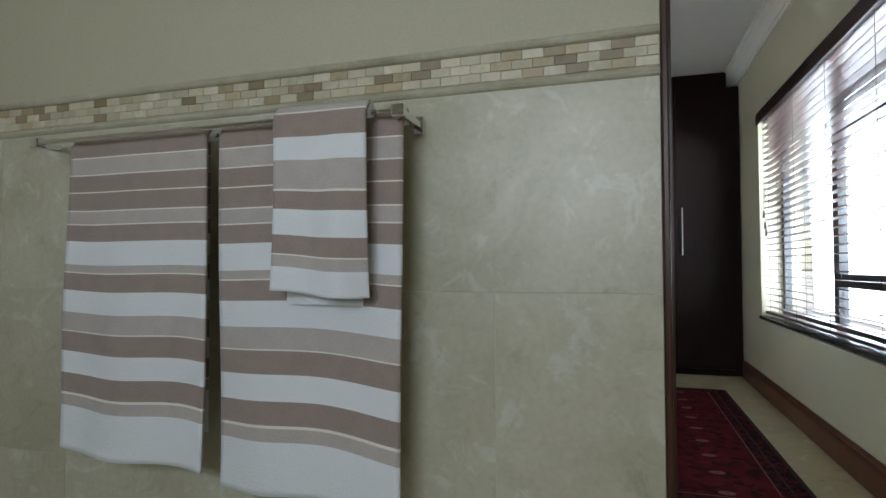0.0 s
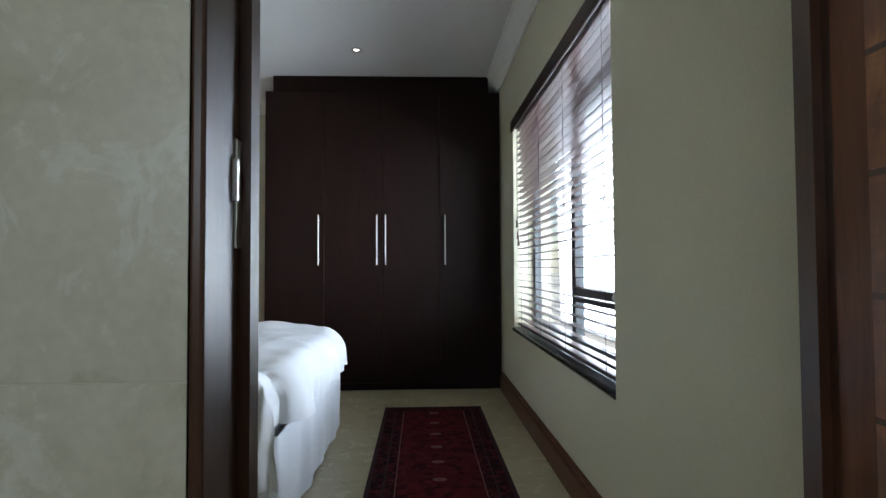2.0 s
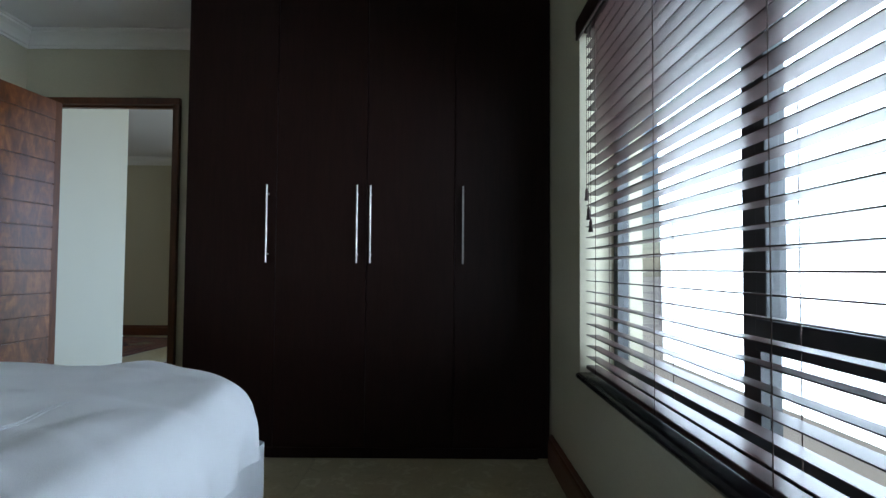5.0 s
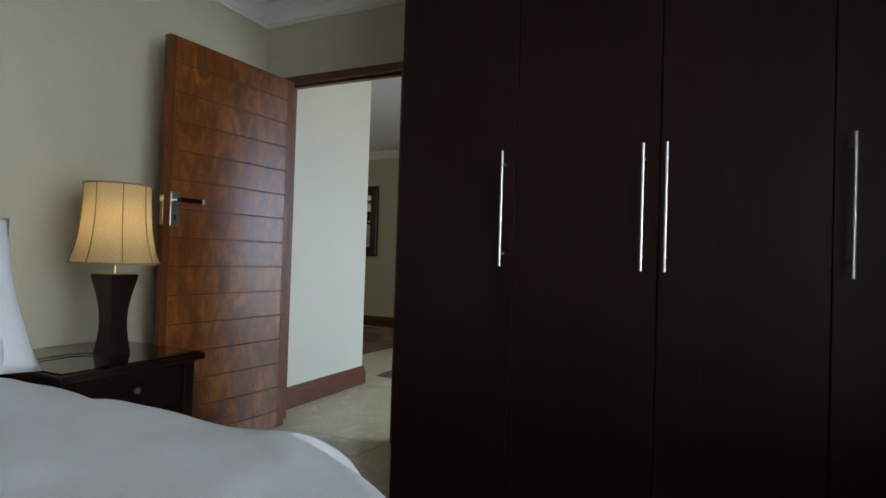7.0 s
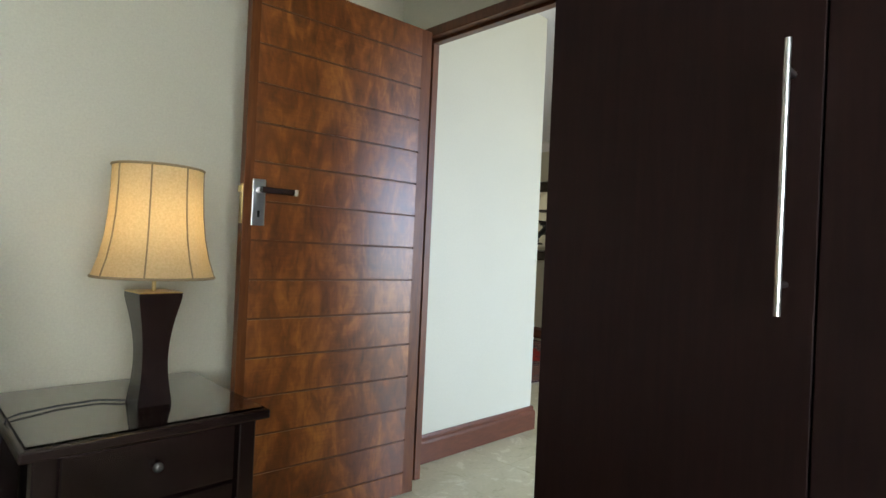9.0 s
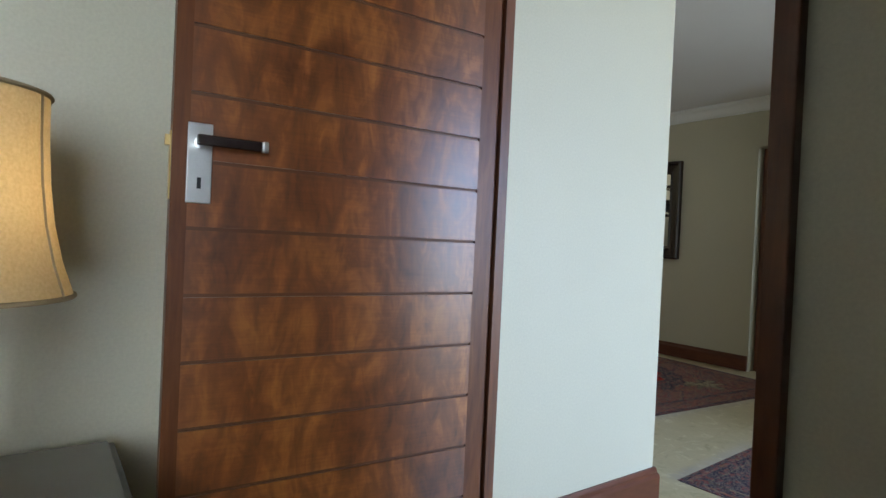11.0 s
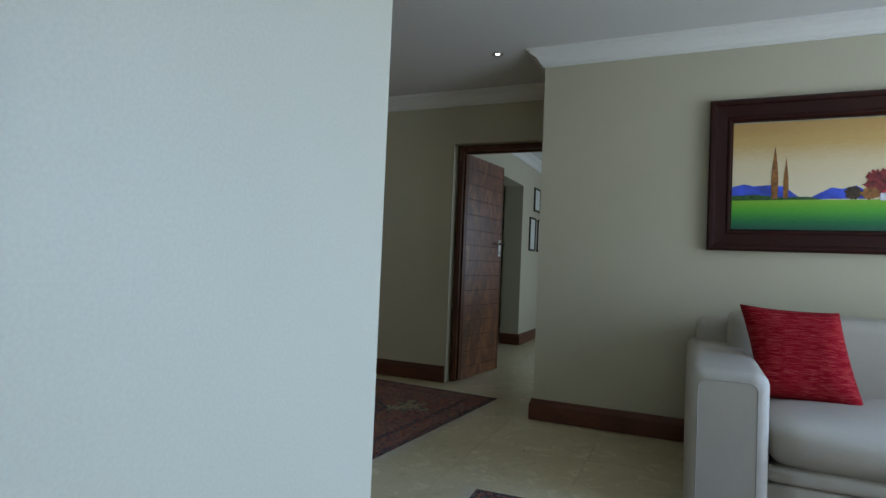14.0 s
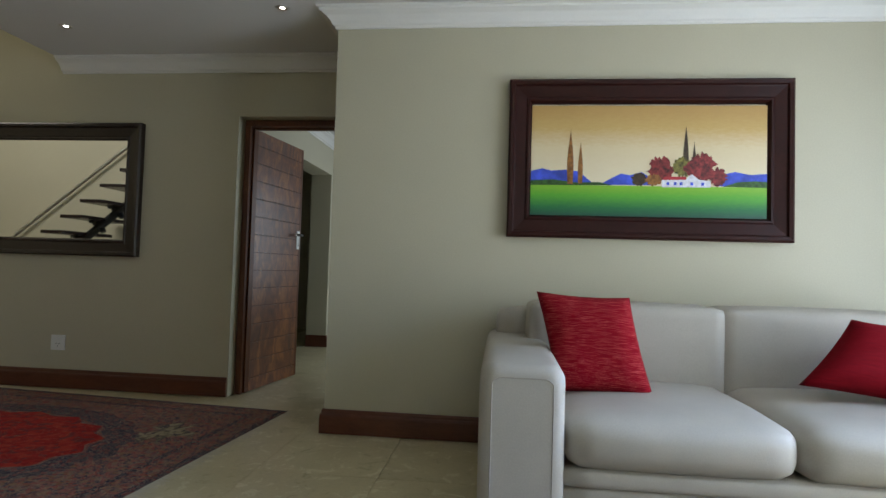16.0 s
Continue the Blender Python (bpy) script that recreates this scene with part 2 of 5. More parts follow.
def shade_material():
    m, n, l, p = nodes("lamp_shade_fabric")
    weave = noise_node(n, l, 180, 3)
    r = ramp(n, [(0.3, (0.72, 0.54, 0.29)), (0.7, (0.84, 0.66, 0.39))])
    l.new(weave.outputs["Fac"], r.inputs[0])
    t = n.new("ShaderNodeBsdfTranslucent")
    d = n.new("ShaderNodeBsdfDiffuse")
    l.new(r.outputs[0], t.inputs[0])
    l.new(r.outputs[0], d.inputs[0])
    x = n.new("ShaderNodeMixShader")
    x.inputs[0].default_value = 0.65
    l.new(d.outputs[0], x.inputs[1])
    l.new(t.outputs[0], x.inputs[2])
    l.new(x.outputs[0], n["Material Output"].inputs[0])
    return m


SHADE = shade_material()
SEAM = plain("shade_seam", (0.30, 0.22, 0.12), 0.9)


def red_fabric(name, c, streak):
    m, n, l, p = nodes(name)
    s = noise_node(n, l, 9, 5, stretch=(1.6, 1.6, 46), rough=0.7)
    fine = noise_node(n, l, 240, 3)
    r = ramp(n, [(0.35, tuple(v * 0.8 for v in c)), (0.54, c), (0.575, streak), (0.60, c), (0.64, streak), (0.68, c)])
    l.new(s.outputs["Fac"], r.inputs[0])
    l.new(r.outputs[0], p.inputs["Base Color"])
    p.inputs["Roughness"].default_value = 0.9
    p.inputs["Specular IOR Level"].default_value = 0.08
    bump(n, l, p, s.outputs["Fac"], 0.5, 0.004)
    return m


RED = red_fabric("red_ribbed_fabric", (0.235, 0.003, 0.012), (0.50, 0.09, 0.08))
RED_PLAIN = red_fabric("red_plain_fabric", (0.17, 0.003, 0.008), (0.185, 0.004, 0.009))


def pile(name, colours, scale, fleck, fleck_at=0.64):
    """Rug wool: small motifs in a few dyed colours with pale flecks."""
    m, n, l, p = nodes(name)
    tc = n.new("ShaderNodeTexCoord")
    v = n.new("ShaderNodeTexVoronoi")
    v.inputs["Scale"].default_value = scale
    l.new(tc.outputs["Object"], v.inputs["Vector"])
    r = ramp(n, [(i / len(colours), c) for i, c in enumerate(colours)], "CONSTANT")
    sep = n.new("ShaderNodeSeparateColor")
    l.new(v.outputs["Color"], sep.inputs[0])
    l.new(sep.outputs[0], r.inputs[0])
    f = noise_node(n, l, scale * 1.6, 5, stretch=(1, 2.2, 1), rough=0.75, distort=1.5)
    fr = ramp(n, [(fleck_at, (0, 0, 0)), (fleck_at + 0.03, (1, 1, 1))])
    l.new(f.outputs["Fac"], fr.inputs[0])
    col = mix(n, l, fr.outputs[0], r.outputs[0], fleck)
    wool = noise_node(n, l, 350, 3)
    col = mix(n, l, 0.35, col, wool.outputs["Fac"], "OVERLAY")
    l.new(col, p.inputs["Base Color"])
    p.inputs["Roughness"].default_value = 0.95
    p.inputs["Specular IOR Level"].default_value = 0.1
    bump(n, l, p, wool.outputs["Fac"], 0.6, 0.004)
    return m


RUNNER_FIELD = pile("runner_field", [(0.10, 0.012, 0.016), (0.085, 0.010, 0.014), (0.12, 0.016, 0.02), (0.05, 0.008, 0.012)], 26, (0.20, 0.07, 0.06), 0.66)
RUNNER_BORDER = pile("runner_border", [(0.05, 0.008, 0.012), (0.03, 0.006, 0.012), (0.09, 0.012, 0.018), (0.02, 0.006, 0.01)], 40, (0.22, 0.14, 0.11), 0.60)
RUNNER_LINE = plain("runner_line", (0.20, 0.09, 0.08), 0.95)
RUNNER_EDGE = plain("runner_edge", (0.035, 0.007, 0.01), 0.95, fine=300, bumpy=0.5)
CARPET_FIELD = pile("carpet_field", [(0.19, 0.06, 0.055), (0.10, 0.05, 0.06), (0.18, 0.09, 0.05), (0.06, 0.045, 0.06), (0.23, 0.055, 0.045), (0.15, 0.10, 0.08)], 58, (0.46, 0.33, 0.24), 0.55)
CARPET_MEDAL = pile("carpet_medallion", [(0.30, 0.02, 0.018), (0.25, 0.016, 0.016), (0.33, 0.034, 0.022), (0.16, 0.03, 0.03)], 34, (0.46, 0.22, 0.13), 0.60)
CARPET_NAVY = pile("carpet_navy", [(0.03, 0.025, 0.045), (0.05, 0.035, 0.05), (0.16, 0.045, 0.045), (0.045, 0.04, 0.055)], 58, (0.42, 0.36, 0.27), 0.555)
CARPET_IVORY = pile("carpet_ivory", [(0.24, 0.20, 0.12), (0.10, 0.08, 0.06), (0.05, 0.04, 0.05), (0.28, 0.23, 0.15)], 40, (0.4, 0.34, 0.24), 0.55)
FRINGE = plain("fringe_cotton", (0.55, 0.51, 0.42), 0.95, var=0.15, fine=200)

# ---------------------------------------------------------------- builders


def part(name, bm, material, parent=None, label="", smooth=False):
    me = bpy.data.meshes.new(name)
    bm.to_mesh(me)
    bm.free()
    for mm in material if isinstance(material, (list, tuple)) else [material]:
        me.materials.append(mm)
    if smooth:
        for f in me.polygons:
            f.use_smooth = len(f.vertices) < 5
    ob = new(name, me)
    if parent:
        ob.parent = parent
    if label:
        ob["label"] = label
    return ob


def thing(name, label, category, group="", kind="", at=None):
    ob = new(name)
    ob.empty_display_size = 0.1
    if at:
        ob.matrix_world = at
    return tagged(ob, label, category, group, kind)


def boxes(*spans, bevel=0.0, seg=2):
    """Boxes from (x0, x1, y0, y1, z0, z1), joined into one bmesh."""
    bm = bmesh.new()
    for x0, x1, y0, y1, z0, z1 in spans:
        vs = [bm.verts.new((x, y, z)) for z in (z0, z1) for x, y in ((x0, y0), (x1, y0), (x1, y1), (x0, y1))]
        for f in ((3, 2, 1, 0), (4, 5, 6, 7), (0, 1, 5, 4), (1, 2, 6, 5), (2, 3, 7, 6), (3, 0, 4, 7)):
            bm.faces.new([vs[i] for i in f])
    if bevel:
        bmesh.ops.bevel(bm, geom=bm.edges[:], offset=bevel, segments=seg, profile=0.5, affect="EDGES", clamp_overlap=True)
    return bm


def sweep(profile, path, closed=False):
    """A profile of (out, up) carried along a level path of (x, y, z); out is to the left of the way."""
    bm = bmesh.new()
    n, rings = len(path), []
    for i, q in enumerate(path):
        q = Vector(q)
        d0 = (q - Vector(path[i - 1])).normalized() if i or closed else None
        d1 = (Vector(path[(i + 1) % n]) - q).normalized() if i < n - 1 or closed else None
        d0, d1 = d0 or d1, d1 or d0
        a, b = Vector((-d0.y, d0.x, 0)), Vector((-d1.y, d1.x, 0))
        side = (a + b).normalized()
        side /= max(0.3, side.dot(a))
        rings.append([bm.verts.new(q + side * o + Vector((0, 0, u))) for o, u in profile])
    k = len(profile)
    for i in range(n if closed else n - 1):
        r, s = rings[i], rings[(i + 1) % n]
        for j in range(k):
            bm.faces.new((r[j], s[j], s[(j + 1) % k], r[(j + 1) % k]))
    if not closed:
        bm.faces.new(rings[0])
        bm.faces.new(rings[-1][::-1])
    bmesh.ops.recalc_face_normals(bm, faces=bm.faces[:])
    return bm


def lathe(profile, seg=32, cap=True):
    bm = bmesh.new()
    rings = [[bm.verts.new((r * math.cos(2 * math.pi * i / seg), r * math.sin(2 * math.pi * i / seg), z)) for i in range(seg)] for r, z in profile]
    for a, b in zip(rings, rings[1:]):
        for i in range(seg):
            bm.faces.new((a[i], a[(i + 1) % seg], b[(i + 1) % seg], b[i]))
    if cap:
        bm.faces.new(rings[0][::-1])
        bm.faces.new(rings[-1])
    return bm


def tube(points, radius, seg=8):
    """A round bar along points."""
    bm = bmesh.new()
    rings = []
    pts = [Vector(p) for p in points]
    for i, p in enumerate(pts):
        d = (pts[min(i + 1, len(pts) - 1)] - pts[max(i - 1, 0)]).normalized()
        u = d.orthogonal().normalized() if i == 0 else (u - d * u.dot(d)).normalized()
        v = d.cross(u)
        rings.append([bm.verts.new(p + (u * math.cos(2 * math.pi * k / seg) + v * math.sin(2 * math.pi * k / seg)) * radius) for k in range(seg)])
    for a, b in zip(rings, rings[1:]):
        for k in range(seg):
            bm.faces.new((a[k], a[(k + 1) % seg], b[(k + 1) % seg], b[k]))
    bm.faces.new(rings[0][::-1])
    bm.faces.new(rings[-1])
    bmesh.ops.recalc_face_normals(bm, faces=bm.faces[:])
    return bm


def sheet(nu, nv, fn, uv=False):
    """A surface of nu x nv quads from fn(u, v)."""
    bm = bmesh.new()
    vs = [[bm.verts.new(fn(i / nu, j / nv)) for j in range(nv + 1)] for i in range(nu + 1)]
    layer = bm.loops.layers.uv.new("UVMap") if uv else None
    for i in range(nu):
        for j in range(nv):
            f = bm.faces.new((vs[i][j], vs[i + 1][j], vs[i + 1][j + 1], vs[i][j + 1]))
            if uv:
                for lp, (a, b) in zip(f.loops, ((i, j), (i + 1, j), (i + 1, j + 1), (i, j + 1))):
                    lp[layer].uv = (a / nu, b / nv)
    return bm


def pillow(w, h, thick, n=18, corner=0.06):
    """A stuffed cushion standing in the xz plane, centred."""
    bm = bmesh.new()
    for sgn in (-1, 1):
        vs = []
        for i in range(n + 1):
            row = []
            for j in range(n + 1):
                a, b = 2 * i / n - 1, 2 * j / n - 1
                puff = max(0.0, (1 - a ** 4) * (1 - b ** 4)) ** 0.55
                pinch = 1 - corner * (1 - abs(a * b))
                wr = 0.006 * noise.noise(Vector((a * 3, b * 3, sgn * 2.0)))
                row.append(bm.verts.new((a * w / 2 * (1 - corner * (1 - b * b)), sgn * (thick / 2 * puff) + wr * puff, b * h / 2 * (1 - corner * (1 - a * a)))))
            vs.append(row)
        for i in range(n):
            for j in range(n):
                q = (vs[i][j], vs[i + 1][j], vs[i + 1][j + 1], vs[i][j + 1])
                bm.faces.new(q if sgn < 0 else q[::-1])
    bmesh.ops.remove_doubles(bm, verts=bm.verts[:], dist=0.0004)
    return bm


def setting(name, bm, material, label="", smooth=False):
    return tagged(part(name, bm, material, None, label, smooth), label, "", "", "structure")


# ---------------------------------------------------------------- structure
H = 2.54
L_WALL, R_WALL, END, HALL = -1.43, 1.94, 6.93, 7.00
WY0, WY1, WZ0, WZ1 = 3.45, 5.49, 0.56, 2.0
setting("floor", boxes((-9.2, 2.5, -1.0, 16.2, -0.3, -0.004)), GROUT, "pale grout and screed under the stone floor")
setting("ceiling", boxes((-1.7, 2.45, -1.0, 8.02, H, H + 0.2), (-3.95, 2.45, 8.02, 16.2, H, H + 0.2), (-4.6, -3.95, 11.45, 16.2, H, H + 0.2)), CEILING, "smooth white plaster ceiling")
setting("stairwell_ceiling", boxes((-9.2, -3.95, 7.85, 11.6, 5.1, 5.25)), CEILING, "white ceiling high above the stairs")

# bathroom, bedroom
setting("wall_bath_bedroom", boxes((-1.65, 1.053, 2.17, 2.30, 0, H), (1.053, 1.815, 2.17, 2.30, 2.065, H), (1.815, R_WALL, 2.17, 2.30, 0, H)), PAINT, "olive cream painted wall between bathroom and bedroom")
setting("wall_bath_south", boxes((-1.65, 0.0, -0.75, -0.5, 0, H), (1.2, 2.2, -0.75, -0.5, 0, H), (0.0, 1.2, -0.75, -0.5, 0, 1.15), (0.0, 1.2, -0.75, -0.5, 2.05, H)), PAINT, "plain painted bathroom wall")
setting("wall_west", boxes((-1.65, L_WALL, -0.5, 2.17, 0, H), (-1.65, L_WALL, 2.30, END, 0, H)), PAINT, "olive cream painted bedroom wall behind the bed")
setting("wall_east", boxes((R_WALL, 2.2, -0.5, WY0, 0, H), (R_WALL, 2.2, WY1, HALL, 0, H), (R_WALL, 2.2, WY0, WY1, 0, WZ0 - 0.03), (R_WALL, 2.2, WY0, WY1, WZ1, H)), PAINT, "olive cream painted bedroom wall with a window")
DX0, DX1 = -1.225, -0.425
setting("wall_bedroom_end", boxes((-1.65, DX0 - 0.04, END, HALL, 0, H), (DX1 + 0.04, 2.2, END, HALL, 0, H), (DX0 - 0.04, DX1 + 0.04, END, HALL, 2.10, H)), PAINT, "olive cream painted wall with the bedroom doorway")
# hall
setting("wall_hall_stub", boxes((-8.9, -1.35, HALL + 0.75, 8.02, 0, 5.1), (-1.65, -1.35, HALL, HALL + 0.75, 0, H)), PAINT, "pale painted wall end beside the bedroom door")
PW = 10.50
setting("wall_painting", boxes((-1.53, 2.2, PW, PW + 0.2, 0, H), (-1.53, -1.33, PW + 0.2, 11.23, 0, H)), PAINT, "olive cream wall behind the sofa")
HX0, HX1, DWALL = -2.50, -1.62, 11.23
setting("wall_hall_door", boxes((-9.0, HX0, DWALL, 11.45, 0, 2.45), (-9.0, -7.9, DWALL, 11.45, 2.45, 5.1), (-5.1, -3.95, DWALL, 11.45, 2.45, 5.1), (-7.9, -5.1, DWALL, 11.45, 2.45, 2.9), (-7.9, -5.1, DWALL, 11.45, 4.5, 5.1), (-3.95, HX0, DWALL, 11.45, 2.45, H), (HX1, -1.53, DWALL, 11.45, 0, H), (HX0, HX1, DWALL, 11.45, 2.10, H)), PAINT, "olive cream wall with a mirror and a doorway")
setting("wall_hall_east", boxes((2.2, 2.42, HALL, 7.7, 0, H), (2.2, 2.42, 10.1, PW, 0, H), (2.2, 2.42, 7.7, 10.1, 2.2, H), (2.2, 2.42, 7.7, 10.1, 0, 0.06)), PAINT, "plain painted wall with a wide glazed opening")
setting("wall_stair_west", boxes((-9.2, -8.9, 7.85, 11.45, 0, 5.1)), PAINT, "plain painted wall at the foot of the stairs")
setting("wall_stairwell_upper", boxes((-3.95, -3.75, 8.02, 11.45, H + 0.2, 5.25)), PAINT, "painted upper wall of the stairwell")
# study past the hall door
SW = -2.62
setting("wall_study_west", boxes((SW - 0.25, SW, 11.45, 12.9, 0, H), (SW - 0.25, SW, 13.95, 15.9, 0, H), (SW - 0.25, SW, 12.9, 13.95, 2.12, H)), PAINT, "pale painted wall with an opening and small pictures")
setting("wall_study_north", boxes((-4.6, 0.3, 15.9, 16.1, 0, H)), PAINT, "plain painted wall")
setting("wall_study_east", boxes((0.1, 0.3, 10.7, 12.8, 0, H), (0.1, 0.3, 14.4, 15.9, 0, H), (0.1, 0.3, 12.8, 14.4, 0, 0.7), (0.1, 0.3, 12.8, 14.4, 2.1, H)), PAINT, "plain painted wall with an added, unseen window opening")
setting("wall_passage_back", boxes((-4.6, -4.4, 11.45, 15.9, 0, H)), PAINT, "dim painted wall past the inner opening")

# cornice and skirting
CORN_UNIT = [(0, 0), (0, -0.105), (0.012, -0.105), (0.014, -0.092), (0.026, -0.086), (0.036, -0.066), (0.056, -0.042), (0.078, -0.030), (0.088, -0.026), (0.090, -0.014), (0.105, -0.012), (0.105, 0)]
SKIRT = [(0, 0), (0.022, 0), (0.022, 0.10), (0.019, 0.112), (0.013, 0.118), (0.013, 0.128), (0.008, 0.14), (0, 0.14)]
e = 0.001


def cornice(name, path, k=1.0):
    setting(name, sweep([(a * k, b * k) for a, b in CORN_UNIT], [(x, y, H - e) for x, y in path]), CORNICE, "moulded white plaster cornice")


def skirting(name, path):
    setting(name, sweep(SKIRT, [(x, y, 0.004) for x, y in path]), SKIRTING, "tall red-brown moulded timber skirting")


cornice("cornice_bedroom", [(1.94, 2.301), (1.94, 6.929), (-1.43, 6.929), (-1.43, 2.301)])
cornice("cornice_hall", [(2.199, 7.2), (2.199, 10.499), (-1.531, 10.499), (-1.531, 11.229), (-3.95, 11.229)], 1.04)
cornice("cornice_study", [(0.09, 15.899), (SW + e, 15.899), (SW + e, 11.47)])
skirting("skirting_bedroom_east", [(1.939, 2.37), (1.939, 6.06)])
skirting("skirting_hall_stub", [(-1.36, 8.021), (-1.349, 8.021), (-1.349, 7.005)])
skirting("skirting_painting_wall", [(2.19, 10.499), (-1.531, 10.499), (-1.531, 11.2)])
skirting("skirting_mirror_wall", [(HX0 - 0.005, 11.229), (-8.8, 11.229)])
skirting("skirting_study", [(SW + e, 15.8), (SW + e, 13.949), (SW - 0.25, 13.949)])
skirting("skirting_bedroom_west", [(-1.429, 6.94), (-1.429, 2.31)])


def door_frame(name, x0, x1, y0, y1, top, label, w=0.045):
    """A timber frame with a stop, in a wall that runs along x."""
    f = tagged(thing(name, label, "door frame", kind="structure"))
    for nm, a in (("jamb", x0 - w), ("jamb", x1)):
        part(nm, boxes((a, a + w, y0, y1, 0.001, top), bevel=0.004), FRAME_WOOD, f)
    part("head", boxes((x0 - w, x1 + w, y0 + 0.002, y1 - 0.002, top, top + w), bevel=0.004), FRAME_WOOD, f)
    s = y1 - 0.045
    part("stop", boxes((x0, x0 + 0.014, s, s + 0.035, 0.001, top), (x1 - 0.014, x1, s, s + 0.035, 0.001, top), (x0 + 0.014, x1 - 0.014, s, s + 0.035, top - 0.014, top)), FRAME_WOOD, f)
    return f


fr = door_frame("door_frame_bedroom", DX0, DX1, END - 0.03, HALL - 0.014, 2.055, "reddish stained timber frame of the bedroom doorway")
fr = door_frame("door_frame_hall", HX0 + 0.055, HX1 - 0.055, DWALL + 0.09, DWALL + 0.2, 2.05, "reddish stained timber frame of the hall doorway")
FRAME_WOOD = wood("dark_frame_wood", (0.028, 0.012, 0.007), (0.08, 0.031, 0.015), 0.3, (12, 12, 1), 2.5)
fr = door_frame("door_frame_bathroom", 1.068, 1.80, 2.155, 2.31, 2.05, "dark stained timber frame of the bathroom doorway", 0.015)
st = part("strike_plate", boxes((1.0675, 1.071, 2.246, 2.268, 1.0, 1.13), (1.0675, 1.074, 2.238, 2.247, 1.055, 1.105), bevel=0.001), STEEL, fr, "satin steel strike plate")


def door_leaf(name, label, m, width, handle_side=1):
    """A solid door with horizontal grooves: local x from the hinge, y thickness, front at -y."""
    d = tagged(thing(name, label, "door", kind="structure", at=m))
    t, hgt, gap = 0.04, 2.03, 0.008
    part("core", boxes((0.03, width - 0.03, 0.005, t - 0.005, 0.01, hgt - 0.01)), DOOR_GROOVE, d)
    for a, b in ((0, 0.055), (width - 0.032, width)):
        part("stile", boxes((a, b, 0, t, 0, hgt)), DOOR_EDGE, d)
    cuts = [0.0] + [0.096 + 0.1395 * k for k in range(14)] + [hgt]
    for a, b in zip(cuts, cuts[1:]):
        part("panel_board", boxes((0.055, width - 0.032, 0, t, a + (gap / 2 if a else 0), b - (gap / 2 if b < hgt else 0))), DOOR_WOOD, d)
    hx = width - 0.052
    for sgn, y in ((-1, 0.0), (1, t)):
        pl = part("handle_plate", boxes((hx - 0.024, hx + 0.024, min(y, y + sgn * 0.006), max(y, y + sgn * 0.006), 1.125, 1.29), bevel=0.002), STEEL, d, "satin steel handle plate")
        part("keyhole", boxes((hx - 0.004, hx + 0.004, y + sgn * 0.0065 - 0.001, y + sgn * 0.0065 + 0.001, 1.155, 1.178)), BLACK, pl)
        yy = y + sgn * 0.045
        part("spindle", tube([(hx, y, 1.25), (hx, yy, 1.25)], 0.011, 12), STEEL, pl)
        part("lever", boxes((hx - 0.115, hx + 0.012, yy - 0.007, yy + 0.007, 1.239, 1.261), bevel=0.004), DARK_WOOD, pl, "dark lever handle")
        part("lever_tip", boxes((hx - 0.128, hx - 0.115, yy - 0.0075, yy + 0.0075, 1.2385, 1.2615), bevel=0.003), STEEL, pl)
    part("latch", boxes((width, width + 0.003, 0.008, t - 0.008, 1.13, 1.27), (width, width + 0.012, 0.013, t - 0.013, 1.24, 1.262), bevel=0.001), BRASS, d, "brass latch plate")
    return d


a = math.degrees(math.atan2(6.075 - 6.885, -1.165 + 1.11))
door_leaf("door_bedroom", "open solid timber door with horizontal grooves beside the nightstand", pose(-1.121, 6.845, 0.008, 0, 0, a) @ Matrix.Diagonal((1, 1, 1, 1)) @ pose(0, -0.04, 0), 0.81)
a = math.degrees(math.atan2(12.12 - 11.36, -2.33 + 2.43))
door_leaf("door_hall", "open solid timber door at the far side of the hall", pose(-2.43, 11.36, 0.008, 0, 0, a), 0.80)
door_leaf("door_bathroom", "dark timber bathroom door folded open against the wall", pose(1.80, 2.25, 0.008, 0, 0, -90.5), 0.71)

# ---------------------------------------------------------------- bedroom window
win = thing("window_1", "dark aluminium window behind a wooden blind", "window", kind="structure")
xa, xb = 2.08, 2.13
mid = (WY0 + WY1) / 2
part("window_frame", boxes((xa, xb, WY0, WY1, WZ0, WZ0 + 0.05), (xa, xb, WY0, WY1, WZ1 - 0.05, WZ1), (xa, xb, WY0, WY0 + 0.05, WZ0 + 0.05, WZ1 - 0.05), (xa, xb, WY1 - 0.05, WY1, WZ0 + 0.05, WZ1 - 0.05), (xa, xb, mid - 0.035, mid + 0.035, WZ0 + 0.05, WZ1 - 0.05)), ALU, win)
part("transom", boxes((xa - 0.012, xb, WY0 + 0.05, mid - 0.035, 0.80, 0.87), bevel=0.003), ALU, win)
part("transom", boxes((xa - 0.012, xb, WY0 + 0.05, mid - 0.035, 1.58, 1.65), bevel=0.003), ALU, win)
part("casement", boxes((xa - 0.01, xb - 0.01, mid - 0.075, mid - 0.036, 0.871, 1.579), (xa - 0.01, xb - 0.01, WY0 + 0.051, WY0 + 0.09, 0.871, 1.579), bevel=0.003), ALU, win)
part("catch", boxes((xa - 0.03, xa - 0.012, 3.72, 3.80, 0.845, 0.86), (xa - 0.035, xa - 0.012, 3.75, 3.77, 0.84, 0.875), bevel=0.002), STEEL, win, "small steel window catch")
